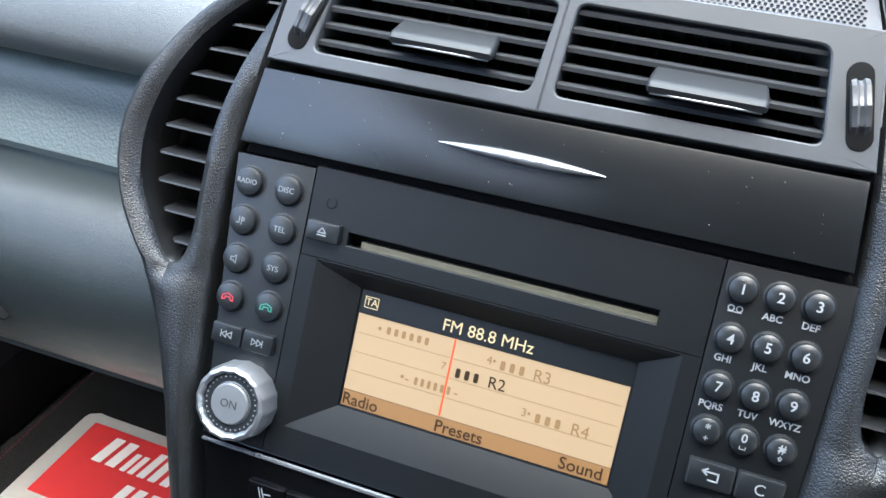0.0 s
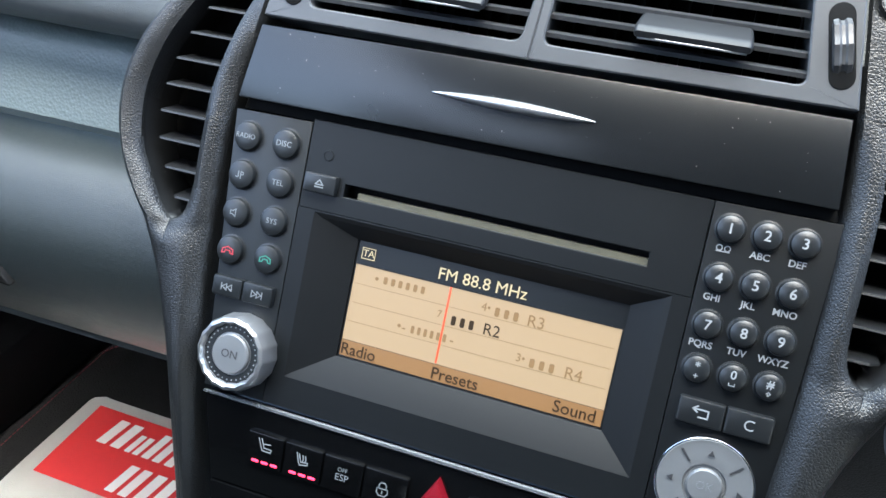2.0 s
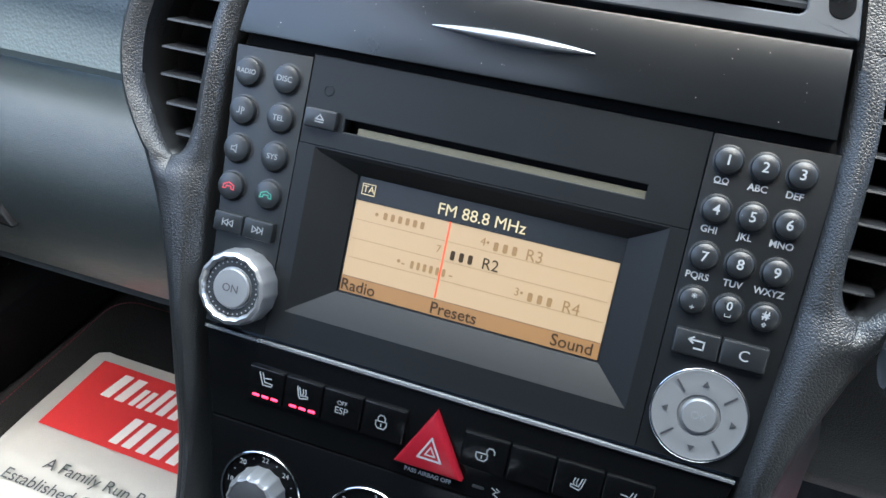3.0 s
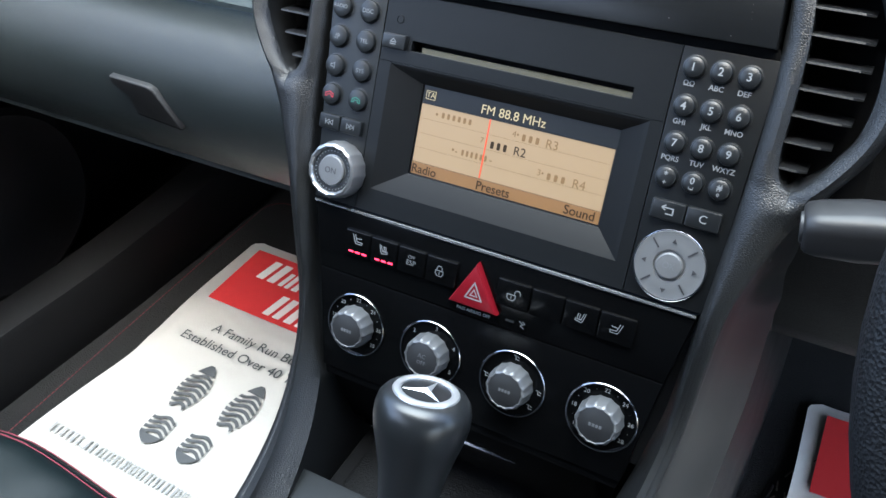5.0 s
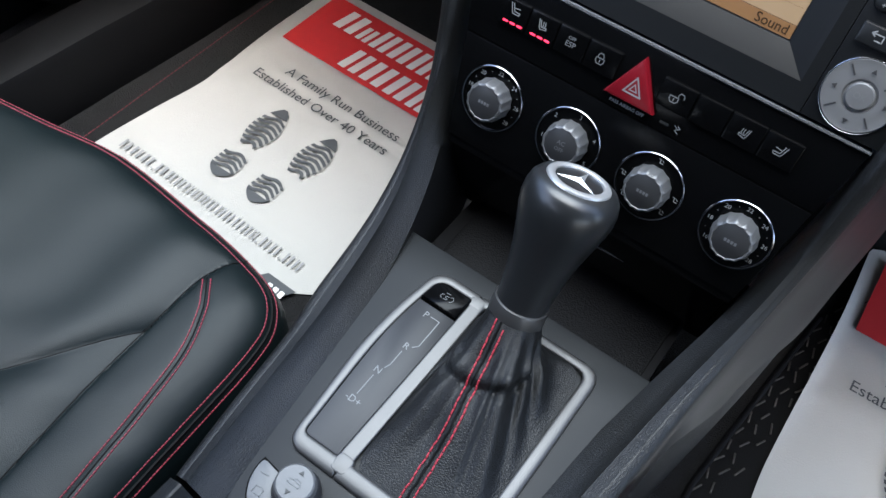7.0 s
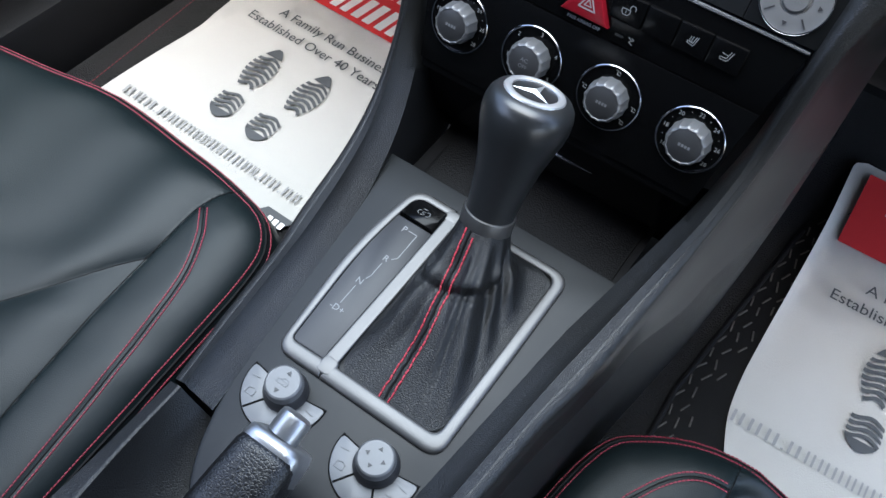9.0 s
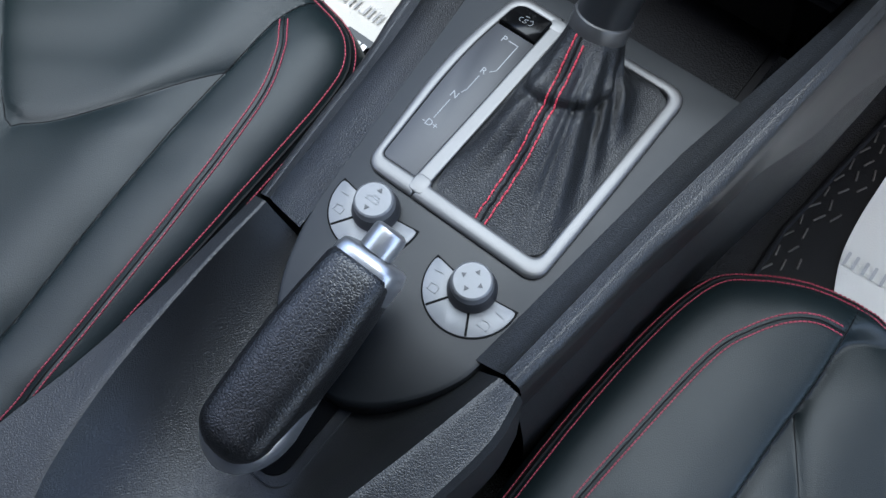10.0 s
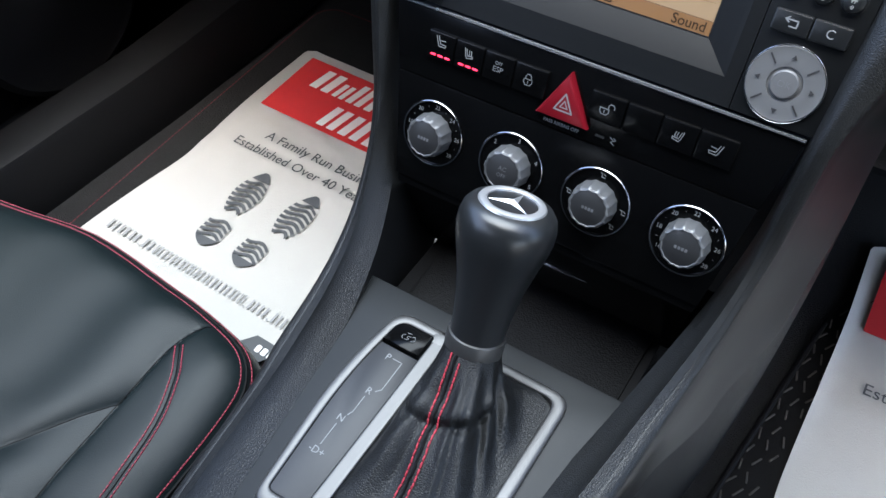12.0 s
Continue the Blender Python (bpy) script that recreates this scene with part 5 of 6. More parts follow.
# ---- rotary switches behind the gate ----
def rotary_switch(x, y, a0, a1, symbol, label):
    s = thing("rotary_switch", T(x, y, GATE_Z), label, "rotary switch", group="console rotary switches")
    n = 30
    outer = circle(0.0222, 2, 0, 0, a0, a0)[:1] + circle(0.0238, 2, 0, 0, a0 + 1.2, a0 + 1.2)[:1] + circle(0.0243, n, 0, 0, a0 + 4.5, a1 - 4.5) + circle(0.0238, 2, 0, 0, a1 - 1.2, a1 - 1.2)[:1] + circle(0.0222, 2, 0, 0, a1, a1)[:1]
    part("plate_gap", plate(circle(0.0251, n, 0, 0, a0 - 2, a1 + 2) + circle(0.0100, n, 0, 0, a0 - 5, a1 + 5)[::-1], -0.002, 0.0003), DEEP, s, "thin dark gap round the legend plate")
    inner = circle(0.0110, n, 0, 0, a0, a1)
    part("legend_plate", plate(outer + inner[::-1], -0.002, 0.0010, 0.0003), MATTSILVER, s, "silver legend plate")
    for t in (0.33, 0.65):
        a = a0 + (a1 - a0) * t
        part("split", plate(rrect(0.0125, 0.0012, 0.0003, 1, 0.0178, 0), 0.0008, 0.0012), DEEP, s, at=pose(0, 0, 0, 0, 0, a))
    for t, kind in ((0.08, "bar"), (0.92, "bar"), (0.22, "sym"), (0.78, "sym")):
        a = a0 + (a1 - a0) * t
        at = pose(0, 0, 0.0012, 0, 0, a) @ T(0.0188, 0, 0)
        if kind == "bar":
            part("mark", plate(rrect(0.0050, 0.0007, 0.0002, 1), 0, 0.0002), GREYMARK, s, at=at)
        else:
            bm = bmesh.new()
            for l in ([(-1, -0.8), (-1, 0.6), (0.2, 0.9), (1, 0.5), (1, -0.8), (-1, -0.8)],):
                for p, q in zip(l[:-1], l[1:]):
                    p, q = Vector(p) * 0.0024, Vector(q) * 0.0024
                    d = (q - p).normalized() * 0.0002
                    e = Vector((-d.y, d.x))
                    plate([tuple(p - d + e), tuple(p - d - e), tuple(q + d - e), tuple(q + d + e)], 0, 0.0002, 0, bm)
            part("mark", bm, GREYMARK, s, at=pose(0, 0, 0.0012, 0, 0, 0) @ T(0.0190 * math.cos(radians(a)), 0.0190 * math.sin(radians(a)), 0))
    part("skirt", revolve([(0.0124, -0.001), (0.0124, 0.0030), (0.0118, 0.0050), (0.0108, 0.0085), (0.0098, 0.009)], 40), DARKMARK, s, "dark grey knob skirt")
    k = part("knob", revolve([(0.0108, 0.0072), (0.0105, 0.0110), (0.0099, 0.0131), (0.0090, 0.0138), (0.0003, 0.0140)], 40), MATTSILVER, s, "silver switch knob", sharp=22)
    if symbol == "arrows":
        for a in range(4):
            part("arrow", plate([(-0.0013, -0.0010), (0.0013, -0.0010), (0, 0.0012)], 0, 0.0002), DARKMARK, k, at=pose(0, 0, 0.0141, 0, 0, 90 * a + 0) @ T(0, 0.0052, 0))
    else:
        for a in (0, 180):
            part("arrow", plate([(-0.0014, -0.0011), (0.0014, -0.0011), (0, 0.0013)], 0, 0.0002), DARKMARK, k, at=pose(0, 0, 0.0141, 0, 0, a) @ T(0, 0.0058, 0))
        strokes([[(-1.3, -0.6), (-1.2, 0.1), (-0.5, 0.3), (0.0, 0.8), (0.9, 0.7), (1.3, 0.0), (1.2, -0.6), (-1.3, -0.6)], [(-0.5, 0.3), (0.9, 0.2)]], 0.0004, GREYMARK, k, z=0.0141, scale=0.0026)


rotary_switch(0.0335, -0.2175, 172, 368, "arrows", "silver mirror adjusting switch with four arrows on a fan-shaped plate")
rotary_switch(-0.0310, -0.2135, 172, 368, "roof", "silver roof switch with a small car symbol on a fan-shaped plate")


# ---- parking brake ----
def parking_brake():
    b = thing("parking_brake", T(0, 0, 0), "pebbled black leather brake lever with a silver button and end cap", "hand brake")
    front, back = Vector((0.0010, -0.2500, 0.4450)), Vector((-0.0035, -0.3480, 0.4140))
    axis = (back - front)
    side = Vector((1, 0, 0))
    up = side.cross(-axis.normalized()).normalized()
    if up.z < 0:
        up = -up

    def section(t, w, h, n=28, lift=0.0, p=3.8):
        c = front + axis * t + up * lift
        out = []
        for k in range(n):
            a = 2 * math.pi * k / n
            x, y = math.cos(a), math.sin(a)
            q = (abs(x) ** p + abs(y) ** p) ** (1 / p)
            out.append(c + side * (x / q * w) + up * (y / q * h))
        return out
    rows = [(-0.01, 0.0130, 0.0112), (0.0, 0.0150, 0.0136), (0.03, 0.0162, 0.0148), (0.2, 0.0176, 0.0158), (0.4, 0.0188, 0.0166), (0.6, 0.0188, 0.0166), (0.76, 0.0184, 0.0160)]
    rows += [(0.82 + 0.19 * k / 9, 0.0181 * math.sqrt(max(0.01, 1 - (k / 9.15) ** 2.3)), 0.0156 * math.sqrt(max(0.03, 1 - (k / 9.4) ** 2.6))) for k in range(10)]
    part("grip", loft(bmesh.new(), [section(*r) for r in rows]), BRAKE, b, "pebbled black leather grip", sharp=60)
    part("front_collar", loft(bmesh.new(), [section(t, w, h, lift=-0.0022) for t, w, h in ((0.10, 0.0168, 0.0120), (0.02, 0.0164, 0.0146), (-0.02, 0.0162, 0.0146), (-0.055, 0.0150, 0.0136), (-0.065, 0.0130, 0.0112))]), DIALCHROME, b, "polished silver collar", sharp=60)
    c = front - axis * 0.09 + up * 0.0015
    at = Matrix.Translation(c) @ (-axis).to_track_quat("Z", "Y").to_matrix().to_4x4()
    part("release_button", revolve([(0.0082, -0.002), (0.0082, 0.0075), (0.0077, 0.0095), (0.0064, 0.0104), (0.0003, 0.0108)], 36), DIALCHROME, b, "round silver release button", at=at)
    # silver shoe under the tail of the grip
    shoe = [(0.42, 0.0120, 0.0060), (0.55, 0.0180, 0.0112), (0.70, 0.0192, 0.0132)]
    shoe += [(0.80 + 0.280 * k / 9, 0.0203 * math.sqrt(max(0.01, 1 - (k / 9.15) ** 2.3)), 0.0140 * math.sqrt(max(0.03, 1 - (k / 9.4) ** 2.6))) for k in range(10)]
    part("end_cap", loft(bmesh.new(), [section(t, w, h, lift=-0.0056, p=3.2) for t, w, h in shoe]), DIALCHROME, b, "silver shoe under the grip", sharp=60)
    part("slot_rim", ring_plate(rrect(0.0315, 0.0880, 0.013, 6), rrect(0.0300, 0.0865, 0.0122, 6), 0, 0.0012, 0.0003), KNOBCAP, b, "thin grey rim of the slot", at=T(0.0045, -0.306, 0.3728))
    part("lever_slot", plate(rrect(0.024, 0.080, 0.010, 5), 0, 0.004, 0.0004), DEEP, b, at=T(0.0020, -0.306, 0.3695))
    part("lever_base", loft(bmesh.new(), [section(t, 0.010, 0.010, lift=-0.022) for t in (0.1, 0.9)]), DEEP, b)


parking_brake()


# ---- seats ----
def near(X, Y, line):
    """Distances from points in the plan to a line of points."""
    best = np.full(X.shape, 9.0)
    for (ax, ay), (bx, by) in zip(line[:-1], line[1:]):
        dx, dy = bx - ax, by - ay
        t = np.clip(((X - ax) * dx + (Y - ay) * dy) / max(1e-12, dx * dx + dy * dy), 0, 1)
        best = np.minimum(best, np.hypot(X - ax - t * dx, Y - ay - t * dy))
    return best


def seat(side, top, edge, seam, split, crease, label, name, step=0.0):
    """side: -1 passenger, 1 driver. edge: the piped inner edge from the back to the front; seam: the double stitched seam; split: bolster to cushion."""
    s = thing(name, T(0, 0, 0), label, "car seat", group="front seats")
    E = [(v.x, v.y) for v in spline([(*p, 0) for p in edge], 40)]
    S = [(v.x, v.y) for v in spline([(*p, 0) for p in seam], 40)]
    K = [(v.x, v.y) for v in spline([(*p, 0) for p in split], 24)]
    C = [(v.x, v.y) for v in spline([(*p, 0) for p in crease], 20)]

    KS = sorted((q[1], q[0]) for q in K)

    def heights(X, Y):
        dk, ds, dc, de = near(X, Y, K), near(X, Y, S), near(X, Y, C), near(X, Y, E)
        z = top + 0.003 * np.exp(-((dk - 0.03) / 0.026) ** 2)
        kx = np.interp(Y, [k[0] for k in KS], [k[1] for k in KS])
        inner = side * (X - kx) > 0
        fade = 1 - np.exp(-(de / 0.012) ** 2)
        z -= fade * np.where(inner, 0.0045 * np.exp(-dk / 0.0110), 0.0020 * np.exp(-dk / 0.0040))
        z -= 0.0008 * np.exp(-(ds / 0.0020) ** 2)
        CS = sorted((c[0], c[1]) for c in C[:12])
        ahead = Y > np.interp(X, [c[0] for c in CS], [c[1] for c in CS])
        z -= np.where(inner, np.where(ahead, 0.0042 * np.exp(-dc / 0.0070), 0.0042 * np.exp(-dc / 0.0220)), 0.0)
        z -= 0.0120 * np.exp(-de / 0.010)
        if step:
            t = np.clip(side * (X - kx) / (0.0035 + 0.045 * np.exp(-(de / 0.014) ** 2)), 0, 1)
            z -= step * t * t * (3 - 2 * t)
        z += 0.0007 * np.sin(31 * X + 17 * Y) * np.sin(23 * Y - 9 * X) + 0.0003 * np.sin(90 * X - 55 * Y + 2 * np.sin(40 * Y))
        return z

    def height(x, y):
        return float(heights(np.array([x]), np.array([y]))[0])
    # rows run from the piped edge towards the far side of the seat
    far = side * 0.56

    nu, nv = 260, 260
    U, V = np.meshgrid(np.linspace(0, 1, nu + 1), np.linspace(0, 1, nv + 1), indexing="ij")
    at = np.linspace(0, 1, len(E))
    EX, EY = np.interp(V, at, [e[0] for e in E]), np.interp(V, at, [e[1] for e in E])
    F = U ** 1.35
    X = EX + (far - EX) * F
    Y = EY + (np.minimum(-0.86 + (E[-1][1] + 0.86) * V, EY) - EY) * np.minimum(1, F * 1.6)
    Z = heights(X, Y)
    cushion = part("cushion", grid(lambda u, v: Vector((X[round(u * nu), round(v * nv)], Y[round(u * nu), round(v * nv)], Z[round(u * nu), round(v * nv)])), nu, nv), LEATHER, s, "black leather cushion with raised bolster", sharp=70)
    # side wall under the piping
    rings = []
    for k in range(len(E)):
        x, y = E[k]
        a, b = E[max(0, k - 1)], E[min(len(E) - 1, k + 1)]
        d = Vector((b[0] - a[0], b[1] - a[1], 0)).normalized()
        o = Vector((d.y, -d.x, 0)) * (1 if side < 0 else -1)
        h = height(x, y)
        p = Vector((x, y, h))
        rings.append([p, p + o * 0.004 + Vector((0, 0, -0.005)), p + o * 0.0075 + Vector((0, 0, -0.018)), p + o * 0.0085 + Vector((0, 0, -0.045)), p + o * 0.004 + Vector((0, 0, -0.11))])
    part("side_panel", loft(bmesh.new(), rings, closed=False), LEATHER, s, sharp=70)
    part("piping", tube([Vector((x, y, height(x, y) + 0.0002)) for x, y in E], 0.0011), SEAM, cushion)
    part("seam", tube([Vector((x, y, height(x, y) + 0.0002)) for x, y in S], 0.0005), SEAM, cushion, "dark recessed seam")
    part("panel_seam", tube([Vector((x, y, height(x, y) + 0.0002)) for x, y in C], 0.0004), SEAM, cushion, "thin sunken panel seam")
    part("panel_seam", tube([Vector((x + side * 0.0003, y, height(x, y) + 0.0002)) for x, y in K], 0.0004), SEAM, cushion, "thin sunken panel seam")
    bm = bmesh.new()
    for line, offs in ((S, (-0.0027, 0.0027)), (E, (-0.0028, 0.0030))):
        for off in offs:
            path = []
            for k in range(len(line)):
                a, b = line[max(0, k - 1)], line[min(len(line) - 1, k + 1)]
                d = Vector((b[0] - a[0], b[1] - a[1], 0)).normalized()
                q = Vector((line[k][0], line[k][1], 0)) + Vector((d.y, -d.x, 0)) * off * (1 if side < 0 else -1)
                z = height(q.x, q.y) + 0.0004
                if line is E and off > 0:
                    z = height(line[k][0], line[k][1]) - 0.0026
                path.append(Vector((q.x, q.y, z)))
            stitches(path, 0.0020, 0.0009, 0.00048, bm)
    part("stitching", bm, THREAD, cushion, "double rows of red stitching", kind="stuff")
    back = grid(lambda u, v: Vector((side * (0.11 + 0.46 * u), -0.78 - 0.12 * v + 0.03 * math.cos(6.2 * u), top + 0.66 * v - 0.02)), 20, 16)
    part("backrest", back, LEATHER, s, "black leather backrest")
    part("seat_base", plate([(min(side * 0.13, side * 0.54), -0.80), (max(side * 0.13, side * 0.54), -0.80), (max(side * 0.16, side * 0.52), E[-1][1] - 0.06), (min(side * 0.16, side * 0.52), E[-1][1] - 0.06)], FLOOR_Z, top - 0.06), FABRIC, s)


seat(-1, 0.337, [(-0.118, -0.80), (-0.121, -0.45), (-0.1256, -0.30), (-0.1286, -0.22), (-0.1312, -0.155), (-0.1400, -0.122), (-0.168, -0.1035), (-0.235, -0.094), (-0.32, -0.088), (-0.40, -0.100), (-0.47, -0.11)],
     [(-0.128, -0.80), (-0.133, -0.45), (-0.1365, -0.385), (-0.144, -0.30), (-0.152, -0.232), (-0.160, -0.180), (-0.1725, -0.150), (-0.1830, -0.1360), (-0.1905, -0.1275)],
     [(-0.160, -0.80), (-0.170, -0.43), (-0.181, -0.317), (-0.1885, -0.247), (-0.1915, -0.2064), (-0.1922, -0.175), (-0.1935, -0.135), (-0.1890, -0.112), (-0.1830, -0.098)],
     [(-0.1920, -0.174), (-0.205, -0.1940), (-0.228, -0.2325), (-0.2528, -0.2670), (-0.2700, -0.2830), (-0.2870, -0.2870), (-0.355, -0.228), (-0.396, -0.176)],
     "black leather passenger seat cushion with red double stitching", "passenger_seat")
seat(1, 0.292, [(0.100, -0.80), (0.100, -0.45), (0.1015, -0.31), (0.1060, -0.19), (0.1195, -0.102), (0.143, -0.072), (0.195, -0.051), (0.27, -0.05), (0.36, -0.06), (0.45, -0.08)],
     [(0.125, -0.80), (0.128, -0.40), (0.1312, -0.28), (0.1375, -0.207), (0.1470, -0.136), (0.158, -0.108), (0.1715, -0.0885), (0.186, -0.078), (0.203, -0.074)],
     [(0.190, -0.80), (0.196, -0.40), (0.2002, -0.2274), (0.2015, -0.160), (0.2040, -0.110), (0.203, -0.055)],
     [(0.2046, -0.122), (0.2168, -0.1434), (0.2432, -0.1854), (0.27, -0.23)],
     "black leather driver seat cushion with curved red double stitching", "driver_seat", 0.018)


# ---- paper floor mats ----
def footprint(parent, x, y, turn, heel):
    """A printed shoe sole: wavy ribs and a dark tip, each a piece of its own."""
    L, W = (0.057, 0.031) if not heel else (0.034, 0.029)
    at = T(x, y, 0.0042) @ pose(0, 0, 0, 0, 0, turn)
    n = 7 if not heel else 4
    if heel:
        half = lambda t: W / 2 * min(1.0, math.sin(math.pi / 2 * min(1.0, t / 0.42 + 0.04)) ** 0.75) * (1.0 - 0.10 * t)
    else:
        half = lambda t: W / 2 * max(0.02, math.sin(math.pi * (0.13 + 0.855 * t))) ** 0.72
    a0, a1 = (0.02, 0.78) if not heel else (0.32, 1.0)
    for k in range(n):
        t0, t1 = a0 + (a1 - a0) * k / n, a0 + (a1 - a0) * (k + 0.60) / n
        top, bot = [], []
        for j in range(17):
            q = -1 + 2 * j / 16
            wv = 0.0028 * math.sin(q * 2.7 + 0.9) - 0.0010 * q
            top.append((q * half(min(a1, max(0.0, t1 + wv / L))), -L / 2 + L * t1 + wv))
            bot.append((q * half(min(a1, max(0.0, t0 + wv / L))), -L / 2 + L * t0 + wv))
        part("printed_rib", plate(bot + top[::-1], 0, 0.0001), DARKPRINT, parent, at=at)
    p, q = (0.79, 0.995) if not heel else (0.0, 0.29)
    tip = [(half(p + (q - p) * j / 10), -L / 2 + L * (p + (q - p) * j / 10)) for j in range(11)]
    tip = tip + [(-px, py) for px, py in tip[::-1]]
    part("printed_tip", plate(tip, 0, 0.0001), DARKPRINT, parent, at=at)


def name_bars(cells, x, y, w, h, mat, parent, z=0.0010, split=True):
    """A trader's name kept as plain leaning bars: a width and a height for every letter; narrow gaps between."""
    total = sum(c[0] for c in cells)
    at_x = x - w / 2
    for cw, ch in cells:
        wide = w * cw / total
        stems = (((0.06, 0.38), (0.54, 0.86)) if split else ((0.10, 0.27), (0.56, 0.73))) if cw > 0.6 else ((0.10, 0.62),)
        for a, b in stems:
            pts = rrect(wide * (b - a), h * ch, min(0.0006, wide * 0.05), 1, at_x + wide * (a + b) / 2, y - h / 2 + h * ch / 2)
            part("word_bar", plate([(px + (0.16 if split else 0.0) * (py - y), py) for px, py in pts], 0, 0.00008), mat, parent, at=T(0, 0, z))
        at_x += wide


WIDE_WORD = [(1.3, 1.0), (0.75, 0.72), (1.0, 1.0), (1.1, 1.0), (1.05, 1.0), (0.95, 1.0), (1.15, 1.0), (1.0, 1.0)]
SHORT_WORD = [(1.0, 1.0), (1.1, 1.0), (1.05, 1.0), (0.85, 1.0)]
ADDRESS = [(1.3, 1.0), (1.3, 1.0), (1.3, 1.0), (0.35, 0.16), (1.3, 1.0), (1.0, 1.0), (1.0, 1.0), (1.0, 1.0), (0.9, 1.0), (0.8, 1.0), (1.0, 1.0), (0.9, 1.0), (1.0, 1.0), (1.0, 1.0), (0.9, 1.0), (0.75, 1.0), (0.35, 0.16), (1.0, 1.0), (1.1, 1.0), (0.35, 0.16), (1.0, 1.0), (0.9, 1.0)]


def paper_mat(at, edge, label):
    """edge: the passenger-side or console-side margin of the sheet as (y, x) pairs."""
    m = thing("paper_mat", at, label, "paper floor mat", group="paper floor mats")

    def sheet(u, v):
        low = -0.172 + 0.050 * max(0.0, u - 0.76) / 0.24
        y = low + (0.177 - low) * v
        x0 = smooth(y, edge) + 0.011 - math.sqrt(max(0.0, 0.011 ** 2 - max(0.0, y - 0.166) ** 2))
        x = x0 + (0.160 - x0) * u
        # fold lines across the sheet, a lifted margin and slight waves
        z = 0.0003 * math.sin(40 * y + 9 * x) + 0.0003 * math.sin(17 * x + 1.3)
        z += 0.0013 * max(0.0, 1 - abs(y - 0.004 - 0.06 * x) / 0.018) + 0.0006 * max(0.0, 1 - abs(x - 0.028) / 0.018)
        z += 0.0060 * max(0.0, 1 - u / 0.05) ** 2 * (0.5 + 0.5 * math.sin(19 * y + 0.5))
        return Vector((x, y, z + 0.0008))
    bm = grid(sheet, 60, 70)
    ret = bmesh.ops.extrude_face_region(bm, geom=bm.faces[:])
    bmesh.ops.translate(bm, vec=(0, 0, 0.0004), verts=[g for g in ret["geom"] if isinstance(g, bmesh.types.BMVert)])
    part("sheet", bm, PAPER, m, "creased off-white paper sheet", sharp=60)
    lay = 0.0040
    for name, pts, mat, lab in (("red_panel", rrect(0.245, 0.0885, 0.0006, 1, 0.0175, 0.1195), REDPRINT, "printed red panel"), ("dark_corner", [(0.075, -0.170), (0.108, -0.170), (0.121, -0.150), (0.090, -0.150)], DARKPRINT, "dark printed corner")):
        part(name, plate(pts, lay, lay + 0.0001), mat, m, lab)
    name_bars(WIDE_WORD, 0.022, 0.1400, 0.200, 0.031, WHITEPRINT, m, lay + 0.0003)
    name_bars(SHORT_WORD, 0.022, 0.0975, 0.112, 0.032, WHITEPRINT, m, lay + 0.0003)
    lettering("A Family Run Business", -0.066, 0.0415, 0.0160, DARKPRINT, m, lay + 0.0002, align="LEFT")
    lettering("Established Over 40 Years", -0.0910, 0.0205, 0.0160, DARKPRINT, m, lay + 0.0002, align="LEFT")
    footprint(m, -0.0275, -0.029, 2, False)
    footprint(m, 0.0325, -0.027, -2, False)
    footprint(m, -0.0240, -0.086, 2, True)
    footprint(m, 0.0230, -0.087, -2, True)
    name_bars(ADDRESS, -0.004, -0.1290, 0.226, 0.0112, GREYPRINT, m, lay + 0.0002, False)
    bars(3, 0.106, -0.160, 0.020, 0.007, WHITEPRINT, m, lay + 0.0002)
    return m


paper_mat(T(-0.320, 0.110, FLOOR_Z + 0.0028) @ pose(0, 0, 0, 0, 0, -1), [(-0.175, -0.138), (-0.13, -0.136), (-0.08, -0.129), (-0.02, -0.118), (0.04, -0.118), (0.177, -0.121)], "creased white paper mat with red print in passenger footwell")
paper_mat(T(0.304, 0.153, FLOOR_Z + 0.0028) @ pose(0, 0, 0, 0, 0, 1.0), [(-0.175, -0.102), (-0.163, -0.107), (-0.137, -0.116), (-0.116, -0.120), (-0.08, -0.122), (0.08, -0.120), (0.177, -0.122)], "creased white paper mat with red print in driver footwell")


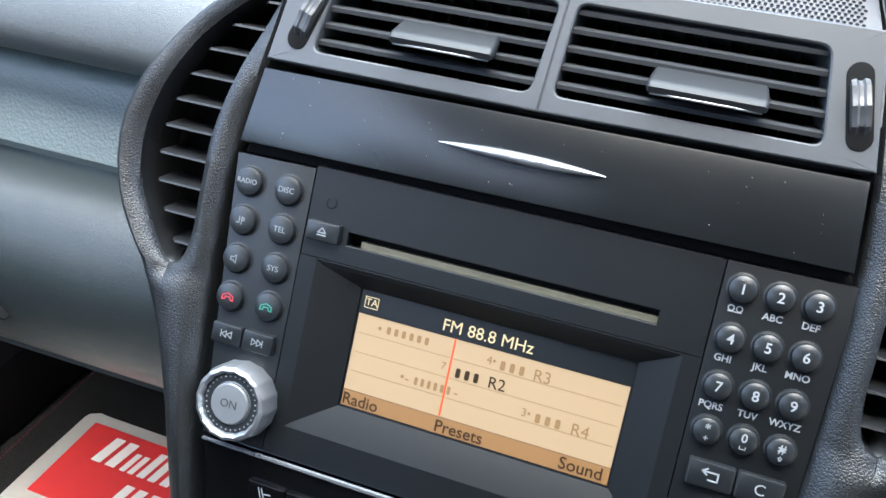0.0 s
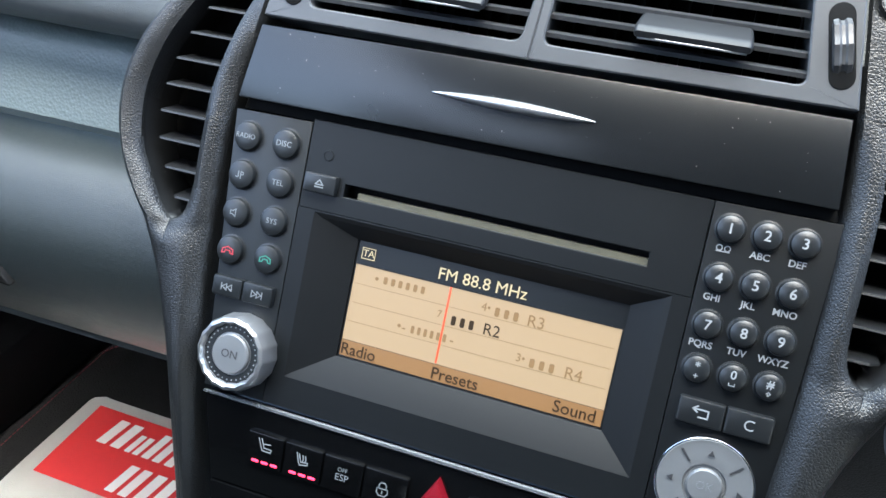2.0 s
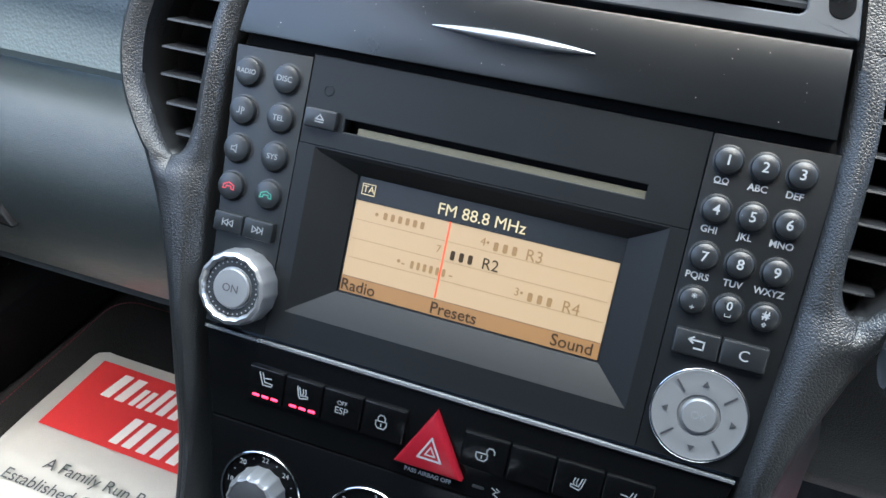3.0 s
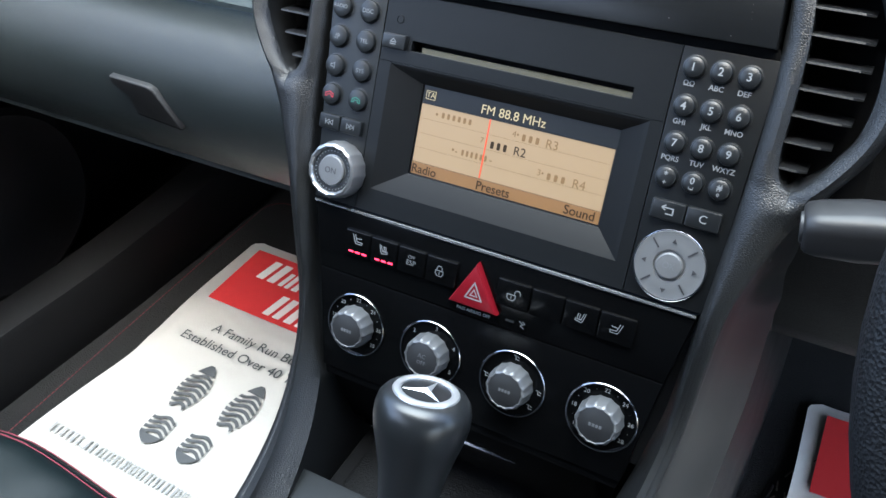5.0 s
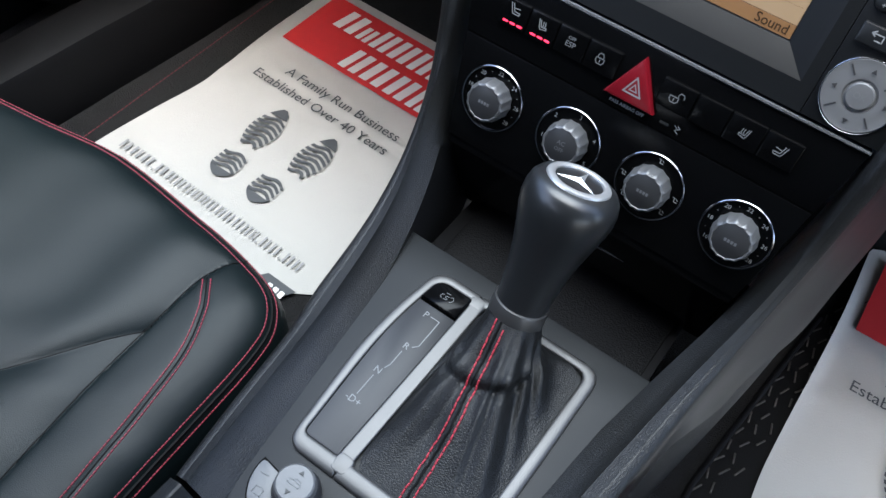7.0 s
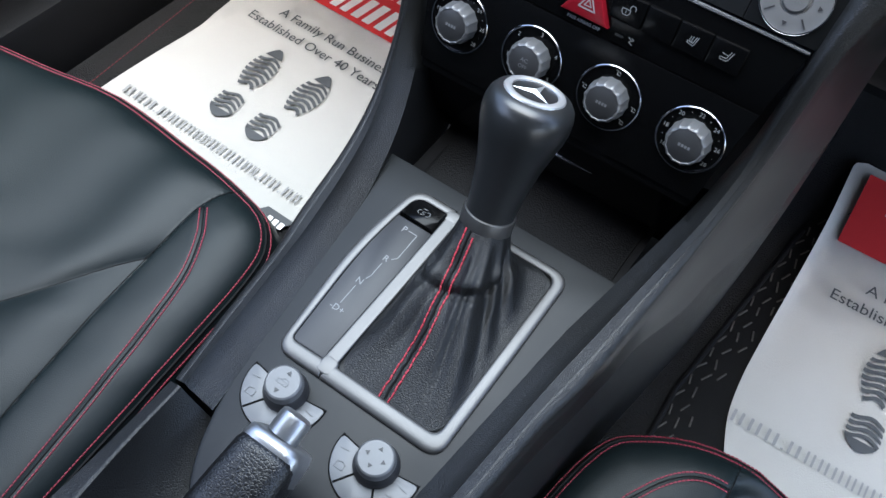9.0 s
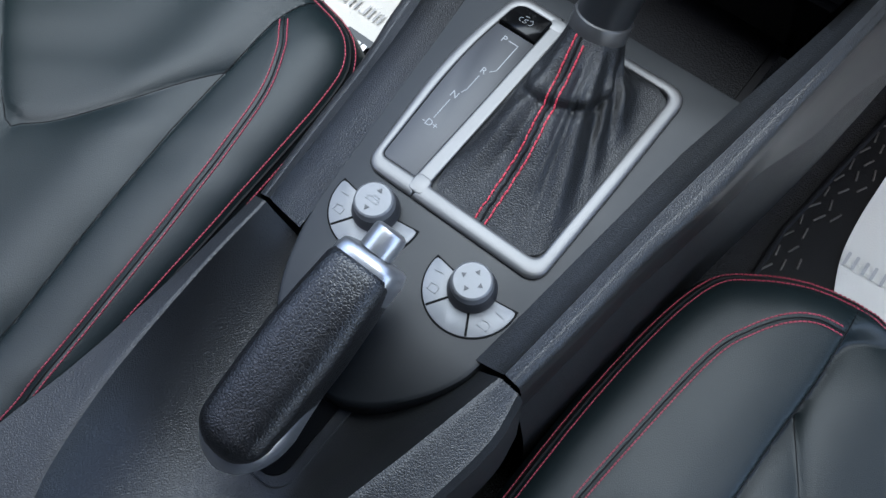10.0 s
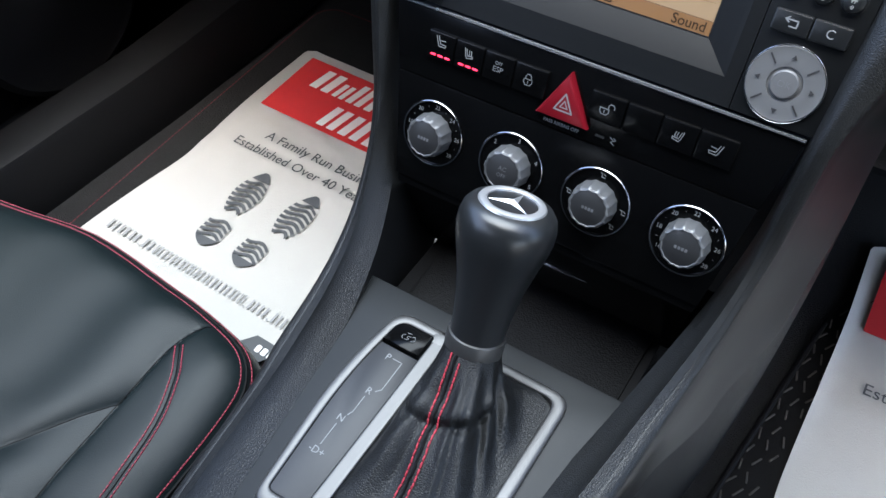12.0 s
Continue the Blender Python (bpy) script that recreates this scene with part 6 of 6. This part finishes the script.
# ---- carpet mats with bound edges ----
def carpet_mat(outline, label, tread=False):
    c = thing("carpet_mat", T(0, 0, FLOOR_Z), label, "car mat", group="car mats")
    part("carpet_surface", plate(outline, 0.0, 0.0022, 0.0008), CARPET if not tread else RUBBER, c)
    o = inset(outline, 0.004)
    if not tread:
        part("stitched_edge", stitches([(x, y, 0.0027) for x, y in o + o[:1]], 0.0034, 0.0016, 0.0006), SHADETHREAD, c, "red stitched edge darkened for footwell shade", kind="stuff")
        return
    part("bound_edge", tube([(x + 0.003, y, 0.0020) for y, x in TREAD_EDGE[:-2]], 0.0024, 8), RUBBER, c, "rounded rubber edge")
    # chequer-plate dashes, leaning in turn to either side, that follow the slanting edge
    bm = bmesh.new()
    for i in range(3):
        for j in range(22):
            if i == 2 and random.random() < 0.45:
                continue
            y = -0.080 + 0.0160 * j + 0.0080 * (i % 2) + random.uniform(-0.0010, 0.0010)
            x = linear(y, TREAD_EDGE) + 0.0070 + 0.0090 * i
            a = (16 if (i + j) % 2 else -20) + random.uniform(-6, 6) - 6
            d = Vector((math.cos(radians(a + 90)), math.sin(radians(a + 90)))) * random.uniform(0.0044, 0.0056)
            e = Vector((-d.y, d.x)).normalized() * 0.00065
            p = Vector((x, y))
            rings = [[tuple(p - d * k + e * k) + (z,), tuple(p - d * k - e * k) + (z,), tuple(p + d * k - e * k) + (z,), tuple(p + d * k + e * k) + (z,)] for k, z in ((1.0, 0.0018), (0.92, 0.0034), (0.7, 0.0038))]
            loft(bm, rings)
    part("tread", bm, TREAD, c, "raised dashes of worn tread", kind="stuff")


TREAD_EDGE = [(-0.10, 0.1500), (-0.031, 0.1430), (0.017, 0.1420), (0.088, 0.1500), (0.163, 0.1590), (0.222, 0.1660), (0.267, 0.1820), (0.30, 0.200)]
carpet_mat(rrect(0.348, 0.52, 0.03, 6, -0.304, 0.11), "black carpet mat with a red stitched edge in the passenger footwell")
carpet_mat([(0.52, -0.10), (0.52, 0.31), (0.22, 0.31)] + [(x, y) for y, x in TREAD_EDGE[::-1]], "black ribbed floor mat with raised dashes in the driver footwell", True)


# ---- steering column stalk and wheel ----
def steering():
    s = thing("indicator_stalk", T(0.146, 0.050, 0.590) @ pose(0, 0, 0, 0, 84, 10), "dark grey column stalk beside the steering wheel", "stalk")
    rings = []
    for z, w, h in ((0.0, 0.0080, 0.0085), (0.0015, 0.0094, 0.0098), (0.006, 0.0104, 0.0108), (0.022, 0.0118, 0.0118), (0.045, 0.0112, 0.0112), (0.080, 0.0100, 0.0095), (0.14, 0.0090, 0.0085)):
        rings.append([(x, y, z) for x, y in rrect(w * 2, h * 2, min(w, h) * 0.62, 5)])
    part("stalk_body", loft(bmesh.new(), rings), STALK, s, sharp=50)
    part("stalk_end", revolve([(0.0070, 0.0006), (0.0066, -0.0012), (0.0052, -0.0006), (0.0003, -0.0002)], 32), SLAT, s, "dished round end")
    w = thing("steering_wheel", T(0.366, -0.050, 0.655) @ pose(0, 0, 0, 62, 0, 0), "black leather steering wheel", "steering wheel")
    bm = bmesh.new()
    n, k = 72, 14
    vs = [[bm.verts.new(((0.178 + 0.0150 * math.cos(2 * math.pi * j / k)) * math.cos(2 * math.pi * i / n), (0.178 + 0.0150 * math.cos(2 * math.pi * j / k)) * math.sin(2 * math.pi * i / n), 0.0165 * math.sin(2 * math.pi * j / k))) for j in range(k)] for i in range(n)]
    for i in range(n):
        for j in range(k):
            bm.faces.new((vs[i][j], vs[(i + 1) % n][j], vs[(i + 1) % n][(j + 1) % k], vs[i][(j + 1) % k]))
    part("rim", bm, WHEELMAT, w, "leather-covered rim")
    part("hub", revolve([(0.07, -0.03), (0.075, 0.0), (0.06, 0.015), (0.0003, 0.02)], 32), SLAT, w)
    for a in (0, 180, 270):
        part("spoke", plate(rrect(0.11, 0.03, 0.006, 3, 0.12, 0), -0.012, 0.004, 0.002), SLAT, w, at=pose(0, 0, 0, 0, 0, a))


steering()
